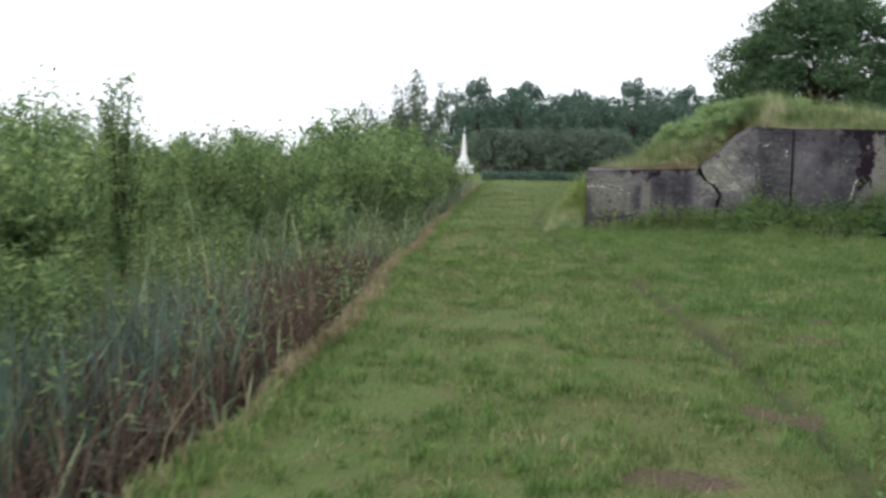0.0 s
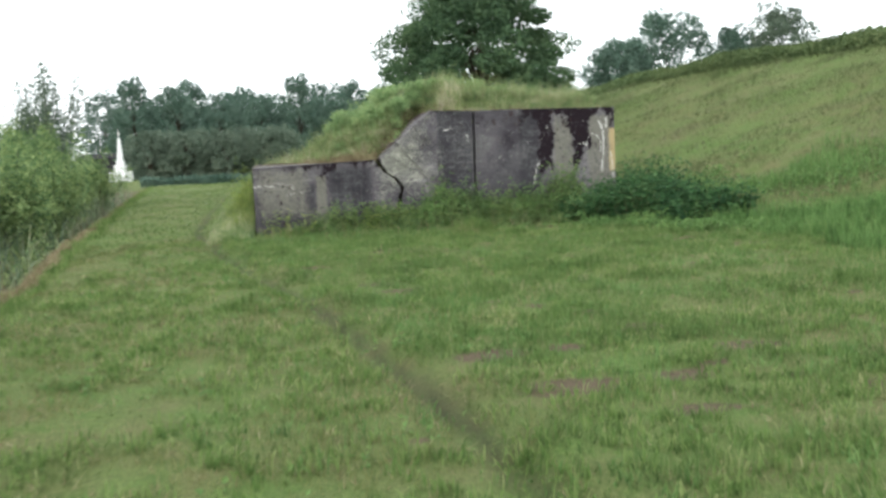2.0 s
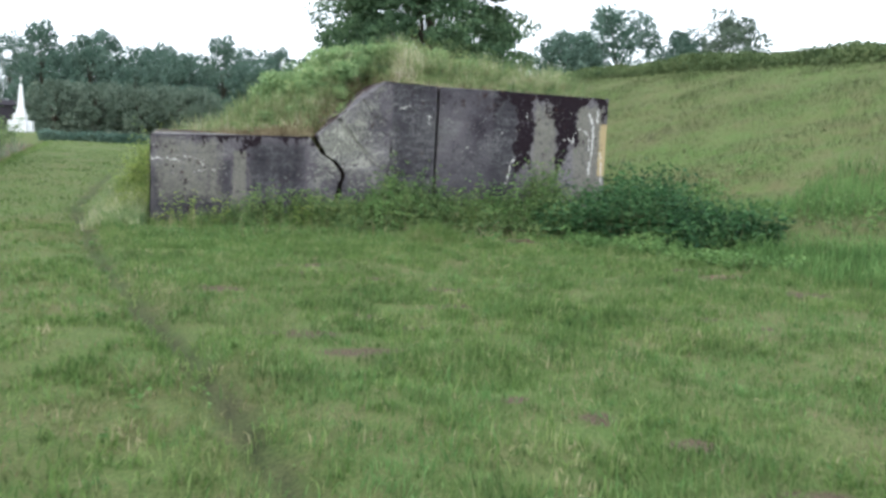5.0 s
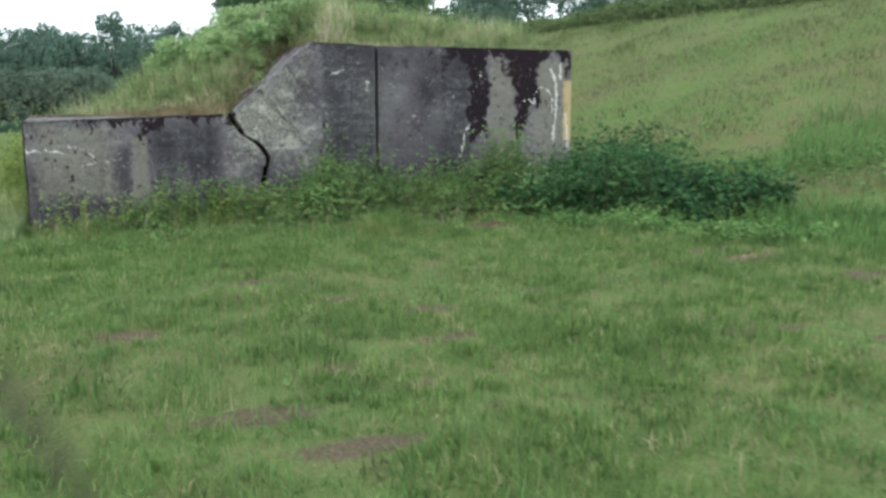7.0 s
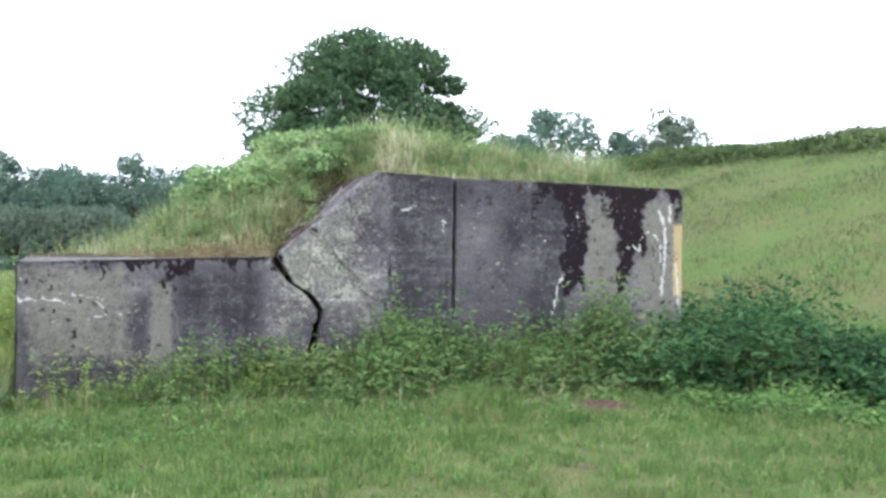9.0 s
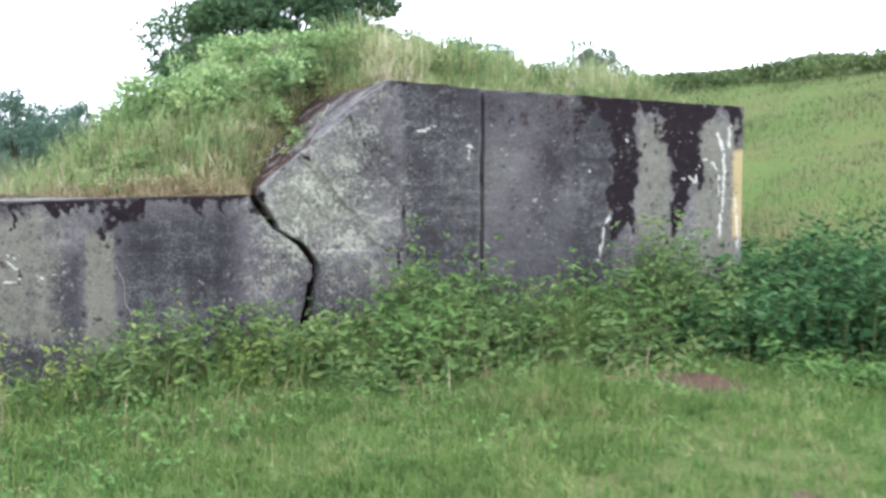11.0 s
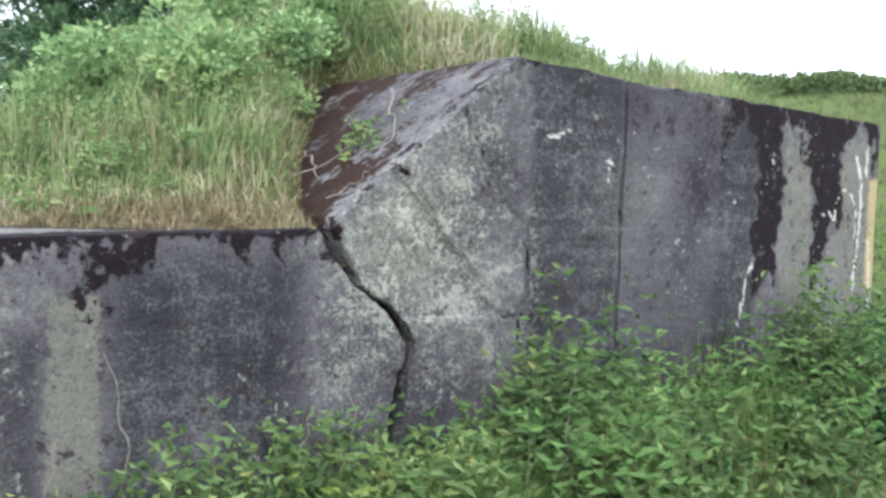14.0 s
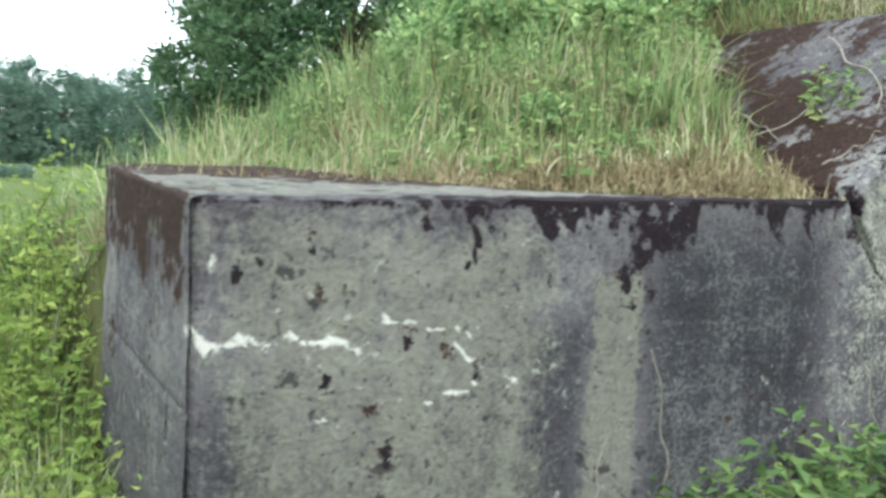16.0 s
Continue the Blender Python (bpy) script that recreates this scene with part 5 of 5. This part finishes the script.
def shrub_mesh(seed, count, leaf, mat, width, height):
    r = np.random.default_rng(seed)
    sv, tips = [], []
    limbs = 22
    for i in range(limbs):
        a, reach, h = r.uniform(0, 6.28), r.uniform(0.1, 1) * width / 2, height * r.uniform(0.5, 1.0)
        t = np.linspace(0, 1, 6)
        p = np.stack([np.cos(a) * reach * t ** 1.3, np.sin(a) * reach * t ** 1.3, h * t], 1) + r.normal(0, 0.02, (6, 3)) * t[:, None]
        sv.append(tube(p, 0.016 * (1.15 - t), 4))
        tips.append(p)
    per = count // limbs
    pieces = []
    for p in tips:
        t = r.uniform(0.12, 1.02, per)
        q = np.stack([np.interp(t, np.linspace(0, 1, 6), p[:, c]) for c in range(3)], 1) + r.normal(0, 1, (per, 3)) * (0.06 + 0.16 * t[:, None] * (1.25 - t[:, None])) * width * 0.5
        w = r.normal(0, 1, (per, 3)) + np.array([0, 0, 0.2])
        pieces.append(leaves(q, w, leaf * r.uniform(0.6, 1.3, per), r, 0.36))
    v, f = join(pieces)
    v[:, 2] = np.maximum(v[:, 2], 0.02)
    sv, sf = join(sv)
    return mesh_np("foliage", v, f, mat), mesh_np("woody_base", sv, sf, BARK)


shrubs = []
for i, (w, h) in enumerate(((1.7, 2.0), (2.1, 2.3), (1.5, 1.9), (2.4, 2.5))):
    o = thing("willow_shrub", "bushy grey-green willow shrub on the ditch bank", "shrub", (0, 0, 0), "shrubs along the ditch")
    lm, sm = shrub_mesh(60 + i, 5200, 0.115, SHRUBLEAF, w, h)
    part("foliage", lm, o)
    part("woody_base", sm, o)
    shrubs.append(o)
places = [(2.35 + 0.55 * ((i * 0.618) % 1), 2.6 + i * 0.62, 0.86) for i in range(7)]
places += [(2.9 + 1.6 * ((i * 0.618) % 1), 2.4 + i * 0.75, 1.02) for i in range(9)]
places += [(4.6 + 2.2 * ((i * 0.618) % 1), 3.0 + i * 1.1, 0.98) for i in range(14)]
places += [(2.3 + 2.8 * ((i * 0.618) % 1), 17 + i * 1.15, 1.05 + 0.012 * i) for i in range(22)]
places += [(1.5 + 2.0 * ((i * 0.37) % 1), 24 + i * 2.0, 1.3) for i in range(13)]
places += [(1.7, 24.5, 1.35), (2.4, 27.5, 1.5), (1.9, 31, 1.55), (2.8, 34, 1.5), (3.6, 26, 1.4), (4.5, 30, 1.5)]
places += [(7.0 + 4.0 * ((i * 0.618) % 1), 8 + i * 2.2, 1.22) for i in range(14)]
for i, (d, yy, q) in enumerate(places):
    cx = float(ditch_edge(yy)) - d
    q *= rng.uniform(0.82, 1.05)
    placed(shrubs, i, Matrix.LocRotScale((cx, yy, float(land(cx, yy)) - 0.03), Euler((0, 0, rng.uniform(0, 6.28))), (q, q, q)))


# ---- trees ----
def tree_meshes(seed, height, width, trunk, leaf, count, leaf_mat, clumps=40, bole=0.22, droop=0.0, puff=1.0):
    """A tapered trunk with limbs, and a domed crown of leaf clumps at the limbs' ends."""
    r = np.random.default_rng(seed)
    wood, centres = [], []
    t = np.linspace(0, 1, 8)
    spine = np.stack([0.03 * width * np.sin(t * 3 + seed), 0.03 * width * np.cos(t * 2.3), t * height * 0.68], 1)
    wood.append(tube(spine, trunk * (1.12 - t) ** 1.1, 8))
    for i in range(clumps):
        u = (i + 0.5) / clumps
        a = i * 2.399 + r.uniform(-0.4, 0.4)
        dome = np.sqrt(max(0.03, 1 - (max(0.0, u - 0.22) / 0.8) ** 2)) * np.interp(u, (0, 0.22), (0.72, 1.0))
        rad = width / 2 * dome * r.uniform(0.35, 0.9)
        if i % 3:
            rad = width / 2 * dome * r.uniform(0.72, 0.92)
        end = np.array([np.cos(a) * rad, np.sin(a) * rad, height * (bole + 0.03 + (0.93 - bole) * u) + r.uniform(-0.04, 0.03) * height])
        k = min(0.85, 0.15 + u * 0.6)
        start = np.array([np.interp(k, t, spine[:, c]) for c in range(3)])
        m = np.linspace(0, 1, 5)[:, None]
        p = start * (1 - m) + end * m + np.array([0, 0, 0.03 * height]) * np.sin(m * np.pi)
        wood.append(tube(p, trunk * 0.17 * (1.08 - m[:, 0]), 5))
        centres.append(end)
    per = count // clumps
    pieces = []
    for c in centres:
        s = width * r.uniform(0.06, 0.135) * (40 / clumps) ** 0.25 * puff
        pieces.append(leaf_cloud(per, c[0], c[1], c[2] - droop * s, s, s, s * (0.7 + droop), leaf, r))
    v, f = join(pieces)
    wv, wf = join(wood)
    return mesh_np("trunk", wv, wf, BARK, True), mesh_np("crown", v, f, leaf_mat)


def tree(name, label, at, seed, height, width, trunk, leaf, count, mat, clumps=40, bole=0.22, group="", droop=0.0, puff=1.0):
    ob = thing(name, label, "tree", at, group)
    tm, cm = tree_meshes(seed, height, width, trunk, leaf, count, mat, clumps, bole, droop, puff)
    part("trunk", tm, ob)
    part("crown", cm, ob)
    return ob


tree("oak_tree", "broad dark green oak rising behind the bunker mound", (7.35, 38.3, float(land(7.35, 38.3)) - 0.1), 5, 7.2, 8.3, 0.24, 0.14, 96000, HAZEDOAK, 120, 0.04, "", -0.2, 1.3)
for nm, lab, at, wdt, hgt, cnt, lf, mt in (("bank_tree", "slim grey-green willow standing above the ditch shrubs", (-8.2, 36, -0.1), 2.6, 5.0, 9000, 0.15, WILLOW), ("bank_shrub", "broad grey-green willow bush on the ditch bank", (-9.4, 37.5, -0.1), 4.6, 3.7, 12000, 0.16, WILLOW), ("bank_shrub", "broad olive-green willow bush on the ditch bank", (-7.9, 33.5, -0.1), 3.0, 2.9, 9000, 0.14, SHRUBLEAF), ("willow_sapling", "thin young willow rising above the ditch shrubs", (-6.1, 10.2, -0.1), 0.9, 2.7, 2600, 0.09, SHRUBLEAF)):
    o = thing(nm, lab, "shrub" if "shrub" in nm else "tree", at)
    lm, sm = shrub_mesh(len(nm), cnt, lf, mt, wdt, hgt)
    part("crown", lm, o)
    part("trunk", sm, o)
# the wood edge looks hazy through its leaf colour alone
far_trees = [tree("woodland_tree", "tall dark tree in the distant wood edge", (0, 0, 0), 30 + i, hh, ww, 0.2, 0.34, 8000, HAZYLEAF, 44, 0.0, "distant wood edge", 0.2, 1.5) for i, (hh, ww) in enumerate(((12.0, 7.5), (10.6, 6.0), (12.4, 6.0), (9.6, 7.0)))]
for i in range(36):
    ang = -10.6 + i * 0.8
    d = 128 + 9 * math.sin(i * 2.1)
    q = rng.uniform(0.86, 1.06)
    placed(far_trees, i, Matrix.LocRotScale((d * math.sin(radians(ang)), d * math.cos(radians(ang)), -0.1), Euler((0, 0, rng.uniform(0, 6.28))), (q, q, q)))
willows = [tree("pollard_willow", "round grey-green willow in a row beyond the meadow", (0, 0, 0), 44 + i, 4.9, 5.0, 0.3, 0.26, 6000, WILLOW, 30, 0.0, "willow row", 0.3, 1.4) for i in range(2)]
for i in range(8):
    ang = -8.3 + i * 1.1
    d = 97 + (i % 2) * 2
    placed(willows, i, Matrix.LocRotScale((d * math.sin(radians(ang)), d * math.cos(radians(ang)), -0.1), Euler((0, 0, i * 1.3)), (1.05, 1.05, 1 + 0.06 * math.sin(i * 3))))
# trees beyond the dyke crest
for j, (az, d, top, wd) in enumerate(((21.3, 58, 8.0, 4.6), (24.2, 60, 10.2, 6.4), (28.0, 62, 9.0, 3.8), (30.6, 62, 10.4, 4.8), (35.5, 58, 6.9, 4.0), (44, 56, 6.6, 4.5))):
    cx, cy = d * math.sin(radians(az)), 4.5 + d * math.cos(radians(az))
    z0 = float(land(cx, cy))
    tree("dyke_tree", "grey-green tree showing above the dyke crest", (cx, cy, z0 - 0.1), 70 + j, top - z0, wd, 0.12, 0.21, 12000, WILLOW if j == 3 else HAZYLEAF, 36, 0.05, "trees beyond the dyke", 0.2, 1.45)
x, y = spread(24000, 6.9, 11.5, 12.5, 21.5, lambda x, y: (wave(x * 1.3, y * 1.5, 12) > -0.05) * np.interp(x, (6.9, 8, 11.5), (1, 1, 0.2)))
v, f = blades(np.stack([x, y, land(x, y) - 0.02], 1), rng.uniform(0.15, 0.42, len(x)) * clumped(x, y, 2.1, 6), 0.012, 0.6, True)
stuff("slope_rough_grass", v, f, GRASSDARK, "rough knee-high grass at the foot of the dyke", "grass")
# low bushes where the slope meets the meadow beyond the mound
edge_bush = [bush("hawthorn_bush", "dark rounded hawthorn bush beyond the mound", "bush", "bushes beyond the mound", 90 + i, 0.09, 2600, HAZEDOAK) for i in range(2)]
for i, (cx, cy, q) in enumerate(((4.3, 34.5, 1.9), (5.8, 35.5, 2.2), (3.5, 36.5, 1.3), (7.2, 36, 2.3))):
    placed(edge_bush, i, Matrix.LocRotScale((cx, cy, float(land(cx, cy)) - 0.1), Euler((0, 0, i * 1.9)), (q, q, q)))

# hedge along the dyke crest: uncountable low growth
hy = rng.uniform(8, 66, 150000)
hx = np.interp(hy, (-40, 0, 15, 27, 40, 60, 200), (28, 26, 23, 19.5, 16, 18, 40)) + rng.normal(0.5, 0.55, len(hy))
hp = np.stack([hx, hy, land(hx, hy) + rng.uniform(-0.05, 0.52, len(hy)) * (0.8 + 0.25 * wave(hy * 0.8, hx) + 0.2 * wave(hy * 3, hx * 2))], 1)
v, f = leaves(hp, rng.normal(0, 1, hp.shape) + np.array([0, 0, 0.6]), rng.uniform(0.07, 0.15, len(hp)), rng, 0.55)
stuff("crest_hedge", v, f, HEDGELEAF, "low dark hedge of weeds along the dyke crest", "hedge")


# low clipped hedge along the far end of the meadow
hx = rng.uniform(-10.2, 3.5, 9000)
hp = np.stack([hx, rng.normal(66.8, 0.3, len(hx)), rng.uniform(-0.05, 0.6, len(hx)) * (0.9 + 0.2 * wave(hx * 2, hx))], 1)
v, f = leaves(hp, rng.normal(0, 1, hp.shape) + np.array([0, 0, 0.4]), rng.uniform(0.1, 0.2, len(hp)), rng, 0.6)
stuff("meadow_hedge", v, f, HAZYLEAF, "low dark hedge closing the far end of the meadow", "hedge")


# ---- white monument and dark shed beyond the meadow ----
def box_piece(x0, x1, y0, y1, z0, z1, taper=1.0):
    cx, cy = (x0 + x1) / 2, (y0 + y1) / 2
    lo = [(x0, y0, z0), (x1, y0, z0), (x1, y1, z0), (x0, y1, z0)]
    hi = [(cx + (x - cx) * taper, cy + (y - cy) * taper, z1) for x, y, _ in lo]
    f = [(0, 2, 1), (0, 3, 2), (4, 5, 6), (4, 6, 7)]
    for i in range(4):
        j = (i + 1) % 4
        f += [(i, j, j + 4), (i, j + 4, i + 4)]
    return np.array(lo + hi), np.array(f)


mon = thing("white_monument", "white-painted tapering monument on a stepped base", "monument", (-15.9, 92, 0))
part("base", mesh_np("base", *join([box_piece(-0.936, 0.54, -1, 1, -0.1, 0.85), box_piece(-0.864, 0.468, -0.95, 0.95, 0.85, 0.95), box_piece(-0.54, 0.396, -0.7, 0.7, 0.95, 1.55)]), WHITEPAINT), mon)
part("spire", mesh_np("spire", *join([box_piece(-0.36, 0.302, -0.45, 0.45, 1.55, 1.95, 0.9), box_piece(-0.274, 0.216, -0.34, 0.34, 1.95, 4.05, 0.42)]), WHITEPAINT), mon)
part("finial", mesh_np("finial", *join([box_piece(-0.0504, 0, -0.04, 0.04, 4.05, 4.85, 0.6), box_piece(-0.144, 0.0936, -0.03, 0.03, 4.5, 4.57)]), WHITEPAINT), mon)
part("side_block", mesh_np("side_block", *box_piece(0.54, 0.972, -0.6, 0.6, -0.1, 0.95, 0.8), WHITEPAINT), mon)
hut = thing("white_hut", "small white-painted hut half hidden by the willows", "hut", (-11.2, 101.5, 0))
part("wall", mesh_np("wall", *box_piece(-0.6, 0.6, -0.6, 0.6, -0.1, 1.35), WHITEPAINT), hut)
part("roof", mesh_np("roof", *box_piece(-0.75, 0.75, -0.75, 0.75, 1.35, 1.7, 0.4), SHEDWALL), hut)
shed = thing("dark_shed", "dark boarded shed with a shallow roof behind the monument", "shed", (-19.0, 100, 0))
part("wall", mesh_np("wall", *box_piece(-2.2, 2.2, -1.5, 1.5, -0.1, 2.3), SHEDWALL), shed)
part("roof", mesh_np("roof", *box_piece(-2.5, 2.5, -1.8, 1.8, 2.3, 2.8, 0.75), SHEDWALL), shed)
